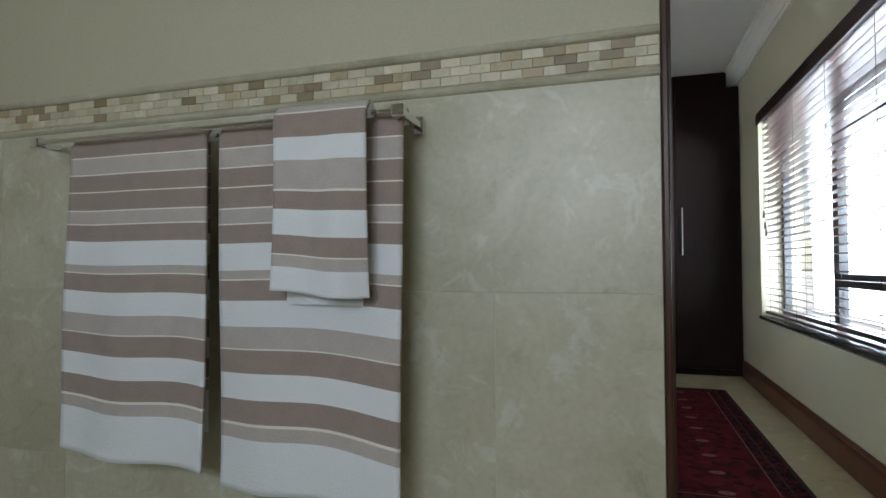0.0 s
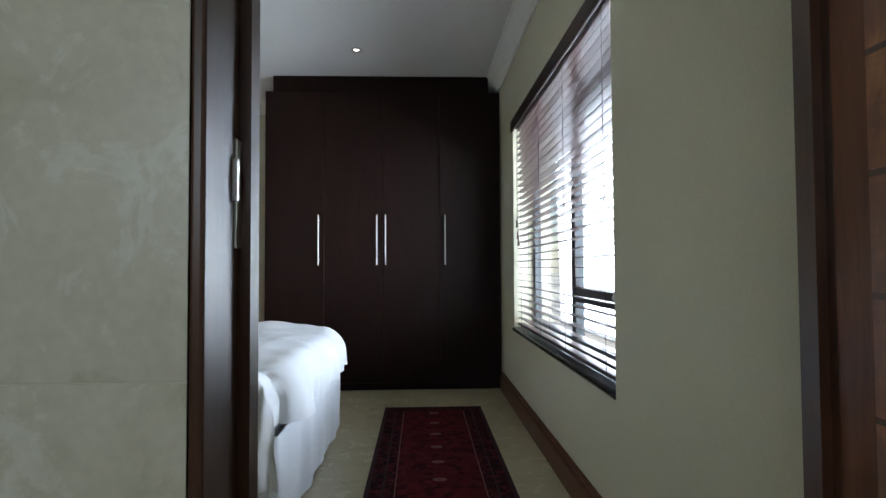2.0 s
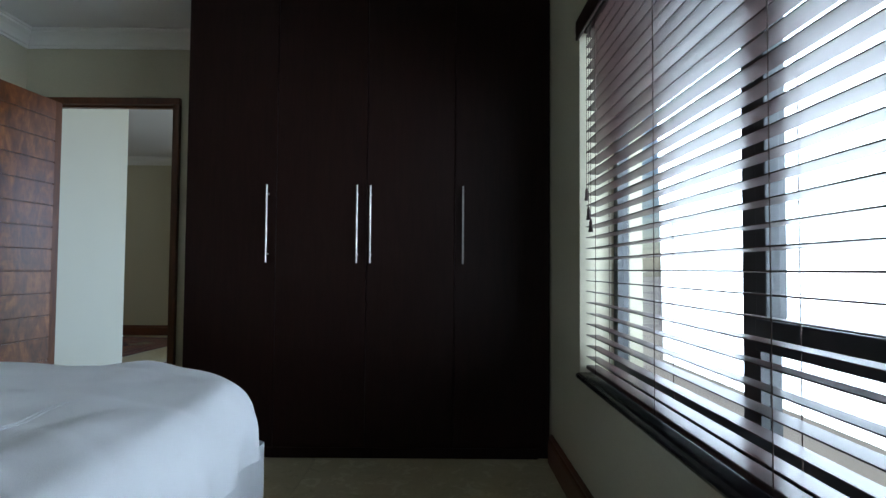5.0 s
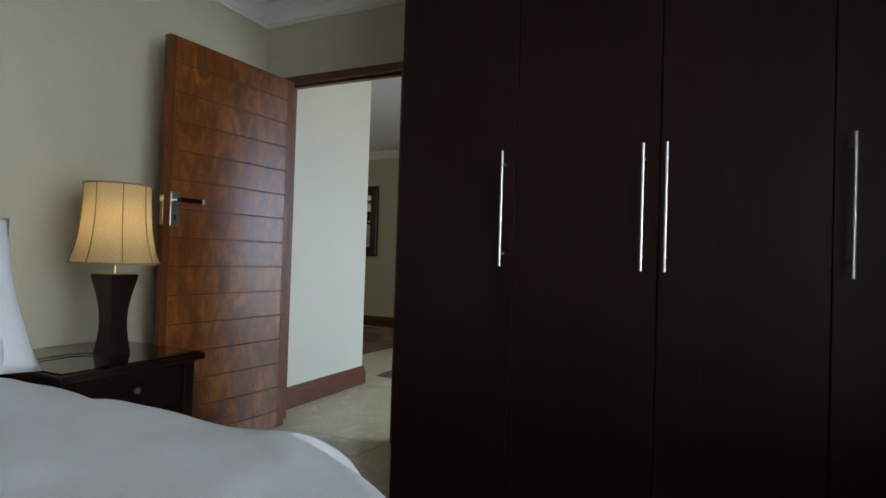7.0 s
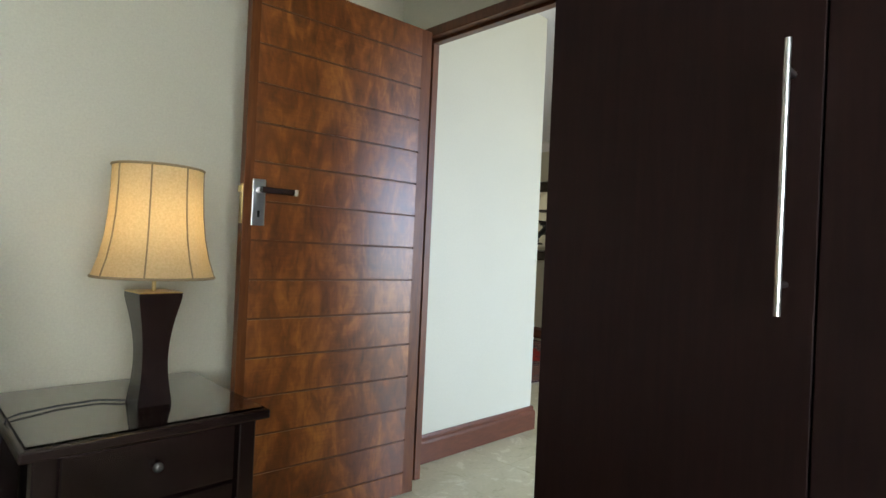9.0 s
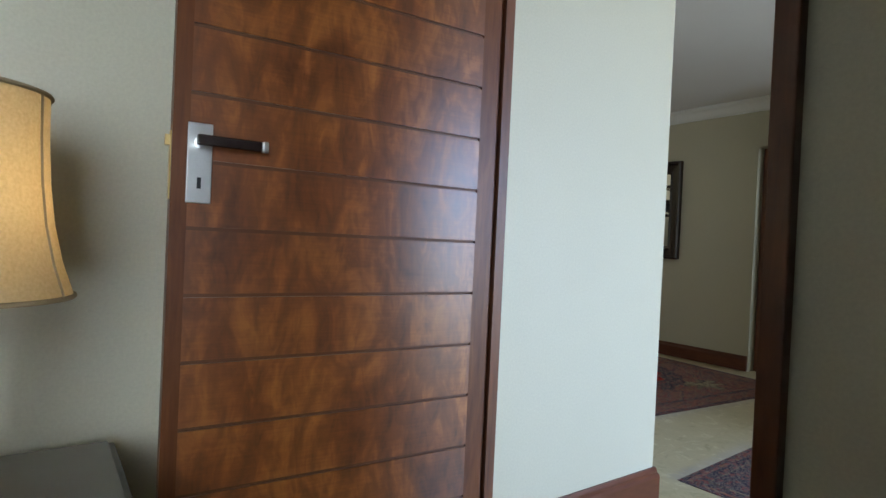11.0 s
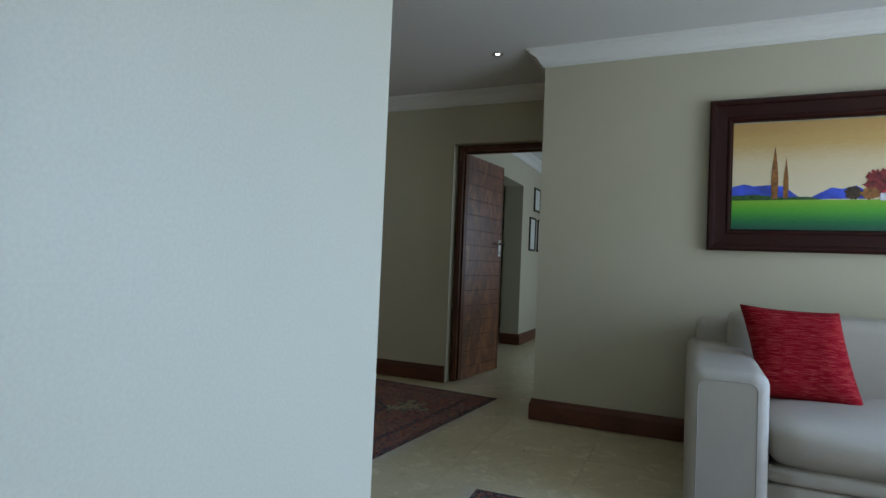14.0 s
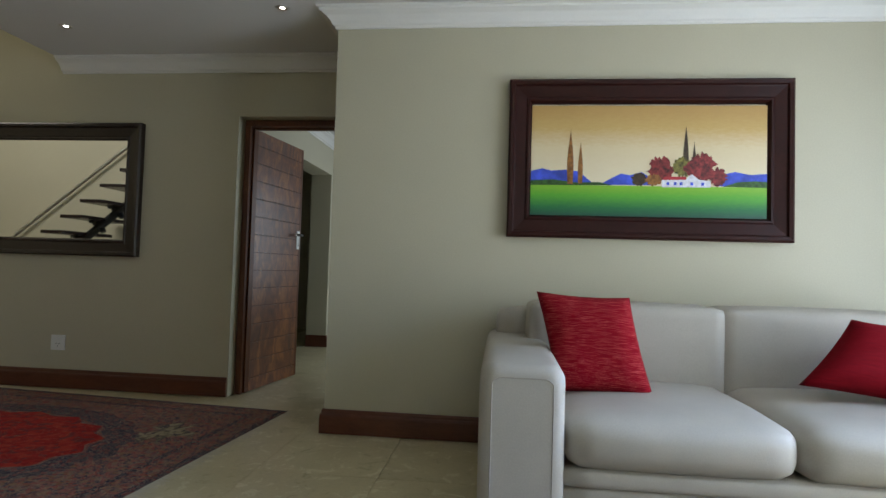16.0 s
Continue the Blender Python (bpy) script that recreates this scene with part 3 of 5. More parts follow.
for y0, y1, z0, z1 in ((mid + 0.035, WY1 - 0.05, WZ0 + 0.05, WZ1 - 0.05), (WY0 + 0.05, mid - 0.035, WZ0 + 0.05, 0.80), (WY0 + 0.05, mid - 0.035, 0.87, 1.58), (WY0 + 0.05, mid - 0.035, 1.65, WZ1 - 0.05)):
    pane = part("pane", boxes((2.10, 2.105, y0, y1, z0, z1)), GLASS, win)
    pane.visible_shadow = False
sill = part("window_sill", sweep([(0.0, 0.0), (0.0, -0.03), (0.165, -0.03), (0.175, -0.02), (0.178, -0.013), (0.175, -0.005), (0.165, 0.0)], [(2.10, WY0 + 0.002, WZ0), (2.10, WY1 - 0.002, WZ0)]), SILL, win, "dark polished stone sill with a rounded nosing")

blind = thing("venetian_blind", "dark brown wooden slatted blind with slats open", "blind")
part("headrail", boxes((1.955, 2.02, WY0 + 0.012, WY1 - 0.012, 1.945, 1.995), bevel=0.004), BLIND_WOOD, blind)
part("valance", boxes((1.925, 1.938, WY0 - 0.01, WY1 + 0.01, 1.925, 2.005), bevel=0.003), BLIND_WOOD, blind, "dark wooden valance board")
part("bottom_rail", boxes((1.962, 2.012, WY0 + 0.015, WY1 - 0.015, 0.575, 0.592), bevel=0.004), BLIND_WOOD, blind)
slat_mesh = None
for i in range(31):
    z = 0.625 + i * 0.0435
    if slat_mesh is None:
        bm = boxes((-0.025, 0.025, WY0 + 0.015, WY1 - 0.015, -0.0015, 0.0015), bevel=0.001, seg=1)
        ob = part("slat", bm, BLIND_WOOD, blind)
        slat_mesh = ob.data
    else:
        ob = new("slat", slat_mesh)
        ob.parent = blind
    ob.location = (1.987, 0, z)
    ob.rotation_euler = (0, radians(3 + 1.5 * math.sin(i * 2.3)), 0)
for y in (WY0 + 0.16, WY0 + 0.74, mid + 0.27, WY1 - 0.16):
    part("ladder_cord", tube([(1.961, y, 0.58), (1.961, y, 1.95)], 0.0013, 5), CORD, blind)
    part("ladder_cord", tube([(2.013, y, 0.58), (2.013, y, 1.95)], 0.0013, 5), CORD, blind)
for y, z in ((5.42, 1.30), (5.39, 1.22), (5.36, 1.17)):
    part("pull_cord", tube([(1.951, y, z), (1.951, y, 1.95)], 0.0012, 5), CORD, blind)
    ob = part("tassel", lathe([(0.003, 0.05), (0.006, 0.04), (0.007, 0.02), (0.010, 0.0)], 10), BLIND_WOOD, blind, "turned wooden cord tassel")
    ob.location = (1.951, y, z - 0.05)

# hall glazing; unseen bathroom, study and stairwell windows, added for light, behind the walk
for nm, spans, label in (("window_2", [(2.30, 2.35, 7.7, 10.1, 2.14, 2.2), (2.30, 2.35, 7.7, 10.1, 0.06, 0.12), (2.30, 2.35, 7.7, 7.76, 0.12, 2.14), (2.30, 2.35, 10.04, 10.1, 0.12, 2.14), (2.30, 2.35, 8.87, 8.93, 0.12, 2.14)], "dark aluminium sliding door frame"),
                         ("window_3", [(0.0, 1.2, -0.68, -0.63, 1.15, 1.2), (0.0, 1.2, -0.68, -0.63, 2.0, 2.05), (0.0, 0.05, -0.68, -0.63, 1.2, 2.0), (1.15, 1.2, -0.68, -0.63, 1.2, 2.0)], "assumed dark aluminium bathroom window frame, unseen"),
                         ("window_4", [(0.2, 0.25, 12.8, 14.4, 0.7, 0.75), (0.2, 0.25, 12.8, 14.4, 2.05, 2.1), (0.2, 0.25, 12.8, 12.85, 0.75, 2.05), (0.2, 0.25, 14.35, 14.4, 0.75, 2.05)], "made-up dark aluminium study window frame, added for light"),
                         ("window_5", [(-7.9, -5.1, 11.40, 11.44, 2.9, 2.95), (-7.9, -5.1, 11.40, 11.44, 4.45, 4.5), (-7.9, -7.85, 11.40, 11.44, 2.95, 4.45), (-5.15, -5.1, 11.40, 11.44, 2.95, 4.45)], "made-up dark aluminium window frame high over the stairs, added for light")):
    w = thing(nm, label, "window", kind="structure")
    part("window_frame", boxes(*spans), ALU, w)

# ---------------------------------------------------------------- wardrobe
W0, W1, WF = 0.045, 1.935, 6.10
ward = thing("wardrobe", "tall fitted wardrobe in near-black wood veneer", "wardrobe")
part("body", boxes((W0, W1, WF + 0.022, 6.944, 0.003, 2.40)), WENGE, ward)
part("top_filler", boxes((W0 + 0.055, W1 - 0.09, WF + 0.03, 6.84, 2.401, H - 0.002)), WENGE, ward)
part("plinth", boxes((W0 + 0.004, W1 - 0.06, WF + 0.006, WF + 0.021, 0.003, 0.055)), WENGE, ward)
seams = [W0, 0.515, 0.985, 1.44, W1 - 0.001]
handle_x = [0.475, 0.938, 1.007, 1.483]
for i in range(4):
    d = part("door", boxes((seams[i] + 0.0015, seams[i + 1] - 0.0015, WF, WF + 0.021, 0.058, 2.40), bevel=0.0015, seg=1), WENGE, ward)
    hx = handle_x[i]
    part("handle", tube([(hx, WF - 0.035, 1.0), (hx, WF - 0.035, 1.40)], 0.0048, 12), STEEL, d, "long brushed steel bar handle")
    for z in (1.045, 1.355):
        part("handle_post", tube([(hx, WF + 0.001, z), (hx, WF - 0.034, z)], 0.005, 8), STEEL, d)

# ---------------------------------------------------------------- bed
BX0, BX1, BY0, BY1, BT = -1.36, 0.80, 3.58, 5.14, 0.60
bed = thing("bed", "double bed made up in white linen", "bed")
part("base", boxes((BX0, 0.70, BY0 + 0.04, BY1 - 0.06, 0.10, 0.34), bevel=0.02), VALANCE, bed)
for x, y in ((-1.25, BY0 + 0.2), (0.5, BY0 + 0.2), (-1.25, BY1 - 0.2), (0.5, BY1 - 0.2)):
    part("leg", boxes((x - 0.03, x + 0.03, y - 0.03, y + 0.03, 0.004, 0.10)), DARK_WOOD, bed)
part("mattress", boxes((BX0, 0.66, BY0 + 0.03, BY1 - 0.03, 0.34, 0.54), bevel=0.05, seg=4), SHEET, bed)


def valance(u, v):
    """Gathered skirt: along the near side, round the foot, back along the far side."""
    per = [(BX0, BY0), (0.775, BY0), (0.775, BY1 - 0.03), (BX0, BY1 - 0.03)]
    ln = [0.775 - BX0, BY1 - BY0 - 0.03, 0.775 - BX0]
    s, k = u * sum(ln), 0
    while k < 2 and s > ln[k]:
        s -= ln[k]
        k += 1
    p, q = Vector(per[k]), Vector(per[k + 1])
    d = (q - p).normalized()
    out = Vector((d.y, -d.x))
    w = (0.004 + 0.014 * (1 - v)) * (math.sin(u * 110) * 0.3 + noise.noise(Vector((u * 40, v * 1.5, 3))) * 0.9)
    c = p + d * s + out * (0.012 + w)
    return (c.x, c.y, 0.008 + v * 0.38)


part("valance_skirt", sheet(420, 6, valance), VALANCE, bed, "white gathered valance skirt", True)
duvet = thing("duvet", "rumpled white duvet draped over the bed", "duvet")


def duvet_at(u, v):
    """One cloth: top sheet with drops at foot (u to 1) and both sides (v to 0 and 1)."""
    ly, dx, dy = BY1 - BY0, 0.28, 0.46
    sv = -dy + v * (ly + 2 * dy)
    rad = 0.42 if sv > ly / 2 else 0.12
    back = min(rad, max(0.0, ly - sv if sv > ly / 2 else sv))
    foot = 0.735 - (rad - math.sqrt(max(0.0, rad * rad - (rad - back) ** 2))) * (0.95 if sv > ly / 2 else 0.6)
    su = -1.0 + u * (1.0 + foot + dx)
    fx = max(0.0, su - foot)
    fy = max(0.0, -sv) if sv < 0 else max(0.0, sv - ly)
    sgn = -1 if sv < 0 else 1
    r = 0.13

    def roll(d):
        if d <= 0:
            return 0.0, 0.0
        a = min(d / r, math.pi / 2)
        return r * math.sin(a), r * (1 - math.cos(a)) + max(0, d - r * math.pi / 2)
    ox, zx = roll(fx)
    oy, zy = roll(fy)
    x = min(su, foot) + ox
    y = BY0 + min(max(sv, 0), ly) + sgn * oy
    drop = max(zx, zy) + 0.25 * min(zx, zy)
    edge = min(1.0, drop / 0.3)
    p = Vector((x * 2.2, y * 2.2, 0.0))
    soft = 0.020 * noise.noise(p) + 0.012 * noise.noise(p * 2.6)
    away = math.hypot(x - 0.62, y - BY0 - 0.05)
    fan = math.atan2(y - BY0 + 0.3, x - 0.62)
    crease = 0.007 * math.exp(-(away / 0.7) ** 2) * math.sin(fan * 15 + 3 * noise.noise(Vector((x * 2, y * 2, 5)))) * min(1, away / 0.25)
    crease += 0.003 * (1 - min(1, 5 * abs(noise.noise(Vector((x * 1.6 + y * 2.4, (x - y) * 0.7, 5))))))
    z = BT + 0.035 + soft * (1 - edge) - crease * (1 - edge) - drop
    # folds where the cloth hangs
    wx = 0.016 * edge * math.sin(y * 33 + 9 * noise.noise(Vector((y * 2.5, 1, 0)))) if fx else 0
    wy = 0.028 * edge * math.sin(x * 27 + 5 * y + 3 * noise.noise(Vector((x * 2, 4, 0)))) if fy else 0
    if fy and sgn < 0:
        pull = math.atan2(drop + 0.10, 0.80 - x)
        far = math.hypot(drop, 0.80 - x)
        wy = wy * 0.35 + 0.026 * min(1, drop / 0.1) * math.exp(-(far / 0.9) ** 2) * math.sin(pull * 19 + 2.5 * noise.noise(Vector((x * 3, z * 3, 2))))
    gather = 0.03 * edge * noise.noise(Vector((x * 5, y * 5, z * 5)))
    hem = 0.03 * noise.noise(Vector((y * 4.5, 9, x * 4))) * edge
    return (x + wx + gather * (fx > 0), y + sgn * (wy + abs(gather) * (fy > 0)), max(0.09, z + hem))


cover = part("cover", sheet(220, 240, duvet_at), SHEET, duvet, "", True)
for u in (0.716, 0.724):
    line = [Vector(duvet_at(u, 0.24 + 0.36 * k / 90)) + Vector((0, 0, 0.0005)) for k in range(91)]
    part("stitching", tube(line, 0.0009, 5), VALANCE, cover, "fine stitched seam")
bol = tagged(thing("bolster", "long white bolster lying across the bed", "bolster", at=pose(-0.56, 4.36, BT + 0.138, -90, 0, 0)))
part("cover", lathe([(0.03, -0.69), (0.085, -0.685), (0.108, -0.66), (0.114, -0.5), (0.116, 0), (0.113, 0.5), (0.107, 0.655), (0.085, 0.682), (0.03, 0.687)], 36), SHEET, bol, "", True)
for y, tilt in ((4.88, 66), (4.06, 64)):
    pl = tagged(thing("pillow", "plump white pillow propped behind the bolster", "pillow", "bed pillows", at=pose(-0.84, y, 0.87, tilt - 90, 0, 90)))
    part("case", pillow(0.80, 0.52, 0.22, 26, 0.07), SHEET, pl, "", True)

# ---------------------------------------------------------------- nightstand and lamp
ns = thing("nightstand", "dark wood nightstand with a glass top", "nightstand")
NX0, NX1, NY0, NY1, NT = -1.40, -0.84, 5.40, 5.96, 0.585
part("top", boxes((NX0, NX1 + 0.03, NY0 - 0.02, NY1 + 0.02, NT - 0.028, NT), bevel=0.006), DARK_WOOD, ns)
part("glass_top", boxes((NX0 + 0.01, NX1 + 0.015, NY0 - 0.005, NY1 + 0.005, NT + 0.001, NT + 0.007), bevel=0.001), GLASS, ns, "clear glass sheet")
for x in (NX0 + 0.02, NX1 - 0.05):
    for y in (NY0 + 0.01, NY1 - 0.06):
        part("leg", boxes((x, x + 0.05, y, y + 0.05, 0.004, NT - 0.029), bevel=0.004), DARK_WOOD, ns)
part("carcass", boxes((NX0 + 0.03, NX1 - 0.03, NY0 + 0.065, NY1 - 0.065, 0.18, NT - 0.030)), DARK_WOOD, ns)
for z0, z1 in ((0.39, 0.545), (0.20, 0.38)):
    dr = part("drawer", boxes((NX1 - 0.029, NX1 - 0.008, NY0 + 0.068, NY1 - 0.068, z0, z1), bevel=0.003), DARK_WOOD, ns)
    kb = part("knob", lathe([(0.006, 0), (0.006, 0.008), (0.013, 0.014), (0.013, 0.02), (0.005, 0.025)], 16), PEWTER, dr, "round dull metal knob", True)
    kb.matrix_basis = pose(NX1 - 0.008, (NY0 + NY1) / 2, (z0 + z1) / 2 + 0.01, 0, 90, 0)

LX, LY, LZ = -1.04, 5.715, NT + 0.008
tl = thing("table_lamp", "lit table lamp with waisted dark base and bell shade", "lamp", at=pose(LX, LY, LZ, 0, 0, 3))


def lamp_base(u, v):
    half = 0.047 - 0.017 * math.sin(math.pi * min(1, v * 1.05)) + 0.012 * v
    q = u * 4
    k = int(min(3, math.floor(q)))
    f = q - k
    cs = [(-1, -1), (1, -1), (1, 1), (-1, 1), (-1, -1)]
    a, b = cs[k], cs[k + 1]
    return ((a[0] + (b[0] - a[0]) * f) * half, (a[1] + (b[1] - a[1]) * f) * half, v * 0.322)


bm = sheet(4, 24, lamp_base)
bmesh.ops.remove_doubles(bm, verts=bm.verts[:], dist=0.0005)
bmesh.ops.holes_fill(bm, edges=[ed for ed in bm.edges if ed.is_boundary])
part("base", bm, DARK_WOOD, tl, "dark lacquered wooden base")
part("base_plate", boxes((-0.059, 0.059, -0.059, 0.059, 0.322, 0.326), bevel=0.001), BRASS, tl)
part("stem", tube([(0, 0, 0.326), (0, 0, 0.47)], 0.006, 12), BRASS, tl)
prof = [(0.176, 0.368), (0.172, 0.381), (0.158, 0.42), (0.144, 0.48), (0.136, 0.545), (0.132, 0.615), (0.131, 0.682)]
shp = [(r * 0.91, z) for r, z in prof]
sh = part("shade", lathe(shp, 48, cap=False), SHADE, tl, "cream fabric bell shade glowing from inside", True)
for k in range(8):
    an = 2 * math.pi * (k + 0.35) / 8
    part("seam", tube([((r + 0.001) * math.cos(an), (r + 0.001) * math.sin(an), z) for r, z in shp], 0.0022, 5), SEAM, sh)
for r, z in (shp[0], shp[-1]):
    part("rim", tube([((r + 0.001) * math.cos(2 * math.pi * k / 40), (r + 0.001) * math.sin(2 * math.pi * k / 40), z) for k in range(41)], 0.004, 6), SEAM, sh)
part("bulb", lathe([(0.012, 0.47), (0.014, 0.49), (0.028, 0.52), (0.030, 0.545), (0.02, 0.568), (0.004, 0.574)], 16), BULB, tl, "glowing warm bulb", True)
part("cable", tube([(-0.05, -0.04, 0.004), (-0.10, -0.10, 0.004), (-0.10, -0.20, 0.004), (-0.07, -0.29, 0.006), (-0.05, -0.322, 0.004), (-0.05, -0.335, -0.06), (-0.05, -0.335, -0.2)], 0.003, 6), BLACK, tl, "thin black lamp cable")
bulb_light = lamp("lamp_bulb_light", "POINT", pose(LX, LY, LZ + 0.54), 15.0, (1.0, 0.66, 0.30))
bulb_light.shadow_soft_size = 0.03

# ---------------------------------------------------------------- ceiling spots and sockets
spot = thing("downlight", "small round recessed ceiling spotlight, switched on", "downlight", "ceiling spots", at=pose(-0.50, 5.58, H))
part("ring", lathe([(0.030, -0.001), (0.042, -0.001), (0.043, -0.004), (0.034, -0.007), (0.029, -0.004)], 28, cap=False), STEEL, spot, "steel trim ring", True)
part("reflector", lathe([(0.0295, -0.003), (0.016, -0.0015)], 24, cap=False), CHROME, spot)
part("lens", lathe([(0.016, -0.0016), (0.001, -0.0022)], 20), SPOT, spot, "glowing lens")
SPOTS = [(0.83, 5.58), (-1.86, 10.43), (-3.44, 10.63), (0.83, 3.6), (-0.5, 3.6)]
for x, y in SPOTS:
    copy_thing(spot, pose(x, y, H))


def socket(m, label, slots=True):
    s = thing("wall_socket", label, "socket", "sockets", at=m)
    part("plate", boxes((-0.058, 0.058, -0.010, -0.001, -0.058, 0.058), bevel=0.004), PLASTIC, s)
    part("switch", boxes((-0.02, 0.02, -0.014, -0.010, 0.02, 0.04), bevel=0.001), PLASTIC, s)
    part("pin_holes", boxes((-0.004, 0.004, -0.0112, -0.0095, -0.03, -0.022), (-0.016, -0.009, -0.0112, -0.0095, -0.012, -0.005), (0.009, 0.016, -0.0112, -0.0095, -0.012, -0.005)), BLACK, s)


socket(pose(R_WALL, 2.99, 0.265, 0, 0, -90), "white plastic wall socket under the window wall")
socket(pose(-3.87, DWALL, 0.345), "white plastic wall socket under the mirror")

# ---------------------------------------------------------------- bathroom
rail = thing("towel_rail", "double chrome towel rail fixed under the mosaic band", "towel rail")
RZ, RF = 1.234, 2.026
for x in (-0.455, 0.543):
    part("mount", boxes((x - 0.012, x + 0.012, 2.143, 2.156, RZ - 0.022, RZ + 0.022), bevel=0.003), CHROME, rail)
    part("arm", boxes((x - 0.008, x + 0.008, RF + 0.003, 2.144, RZ - 0.008, RZ + 0.008), bevel=0.002), CHROME, rail)
    part("end_block", boxes((x - 0.014, x + 0.014, RF - 0.012, RF + 0.012, RZ - 0.010, RZ + 0.016), bevel=0.003), CHROME, rail)
part("front_bar", tube([(-0.455, RF, RZ + 0.004), (0.543, RF, RZ + 0.004)], 0.006, 12), CHROME, rail)
part("back_bar", tube([(-0.455, 2.085, RZ), (0.543, 2.085, RZ)], 0.006, 12), CHROME, rail)

WHITE, BROWN, BEIGE, LINE = (0.80, 0.82, 0.86), (0.34, 0.265, 0.235), (0.50, 0.45, 0.43), (0.84, 0.79, 0.74)
ORDER = [(120, WHITE), (32, BEIGE), (4, LINE), (55, BROWN), (62, WHITE), (52, BROWN), (4, LINE), (50, BEIGE), (62, WHITE), (48, BROWN), (4, LINE), (20, BEIGE), (62, WHITE), (46, BROWN), (4, LINE), (32, BEIGE), (4, LINE), (46, BROWN), (4, LINE), (44, BROWN), (4, LINE), (42, BEIGE), (4, LINE), (60, BROWN)]


def bands(order):
    total, at, out = sum(w for w, c in order), 0, []
    for w, c in order:
        out.append((at / total, c))
        at += w
    return out


BATH_STRIPES = striped("bath_towel_stripes", 1, bands(ORDER), 0, 1)
HAND_STRIPES = striped("hand_towel_stripes", 1, bands([(52, WHITE), (24, BEIGE), (4, LINE), (40, BROWN), (55, WHITE), (40, BROWN), (4, LINE), (62, BEIGE), (50, WHITE), (45, BROWN), (4, LINE), (16, BEIGE)]), 0, 1)


def towel(label, x0, x1, y, top, bottom, material, seed, back, sag=0.03, flare=0.0):
    """A towel folded over a bar: front fall, fold and a shorter back fall, with thickness."""
    t = tagged(thing("towel", label, "towel", "towels on the rail"))
    r, th = 0.012, 0.012
    length = top - bottom

    def side(u, s, off):
        x = x0 + (x1 - x0) * u
        x += flare * (1 - u) * (1 - min(1.0, max(0.0, s) / length))
        if s >= 0:
            z = top - s
            k = s / length
            wave = 0.010 * k * math.sin(u * 9 + seed) + 0.014 * k * noise.noise(Vector((u * 3, s * 2, seed)))
            return (x + 0.012 * k * math.sin(s * 5 + seed) * (u - 0.5), y - r - off + wave, z - sag * k * (0.9 * u + 0.3 * math.sin(u * 5 + seed)))
        return (x, y + r + off * 0.5, top + s)

    def front(u, v):
        s = (1 - v) * length
        x, yy, z = side(u, s, th)
        if s < 0.02:
            yy += (0.02 - s) * 0.9
        return (x, yy, z)
    bm = sheet(36, 60, front, True)
    ob = part("front_fall", bm, material, t, "", True)
    so = ob.modifiers.new("thick", "SOLIDIFY")
    so.thickness, so.offset = 0.009, 1
    part("back_fall", sheet(20, 24, lambda u, v: (x0 + flare + 0.004 + (x1 - x0 - flare - 0.03) * u, y + r + 0.004, top - 0.01 - (1 - v) * back), True), material, t, "", True)
    part("fold", tube([(x0 + flare + 0.001, y, top - 0.010), (x1 - 0.001, y, top - 0.010)], 0.019, 14), material, t, "", True)


towel("striped brown and white bath towel hanging full length", -0.415, 0.045, 2.085, 1.25, 0.46, BATH_STRIPES, 0.3, 0.72, 0.03, 0.045)
towel("striped brown and white bath towel behind a hand towel", 0.083, 0.54, 2.085, 1.25, 0.42, BATH_STRIPES, 2.1, 0.70)
towel("folded striped hand towel on the front bar", 0.268, 0.482, RF, 1.256, 0.865, HAND_STRIPES, 4.4, 0.41, 0.012)

# ---------------------------------------------------------------- hall: sofa
sofa = thing("sofa", "pale grey leather sofa with broad padded arms", "sofa")
SX0, SY0, SY1 = -0.575, 9.26, 10.44
ARM, SEATW = 0.31, 0.81
SX1 = SX0 + 2 * ARM + 2 * SEATW


def soft_box(x0, x1, y0, y1, z0, z1, r, seg=5, puff=0.0):
    """A padded block: rounded, with faces that swell a little."""
    bm = bmesh.new()
    nx, ny, nz = 14, 12, 8
    size, c = Vector((x1 - x0, y1 - y0, z1 - z0)), Vector(((x0 + x1) / 2, (y0 + y1) / 2, (z0 + z1) / 2))
    bmesh.ops.create_cube(bm, size=2.0)
    bmesh.ops.subdivide_edges(bm, edges=bm.edges[:], cuts=11, use_grid_fill=True)
    half = size / 2
    for v in bm.verts:
        q = Vector((math.copysign(abs(v.co.x) ** 0.8, v.co.x) * half.x, math.copysign(abs(v.co.y) ** 0.8, v.co.y) * half.y, math.copysign(abs(v.co.z) ** 0.8, v.co.z) * half.z))
        inner = Vector([max(-h + r, min(h - r, a)) for a, h in zip(q, half)])
        d = q - inner
        if d.length > 1e-6:
            q = inner + d.normalized() * min(r, max(abs(k) for k in d) if d.length < r else r)
        a, b, g = (q[i] / half[i] for i in range(3))
        q += Vector((a * (1 - b * b) * (1 - g * g), b * (1 - a * a) * (1 - g * g), g * (1 - a * a) * (1 - b * b))) * puff
        q += Vector((0, 0, 1)) * 0.003 * noise.noise((q + c) * 6)
        v.co = q + c
    return bm


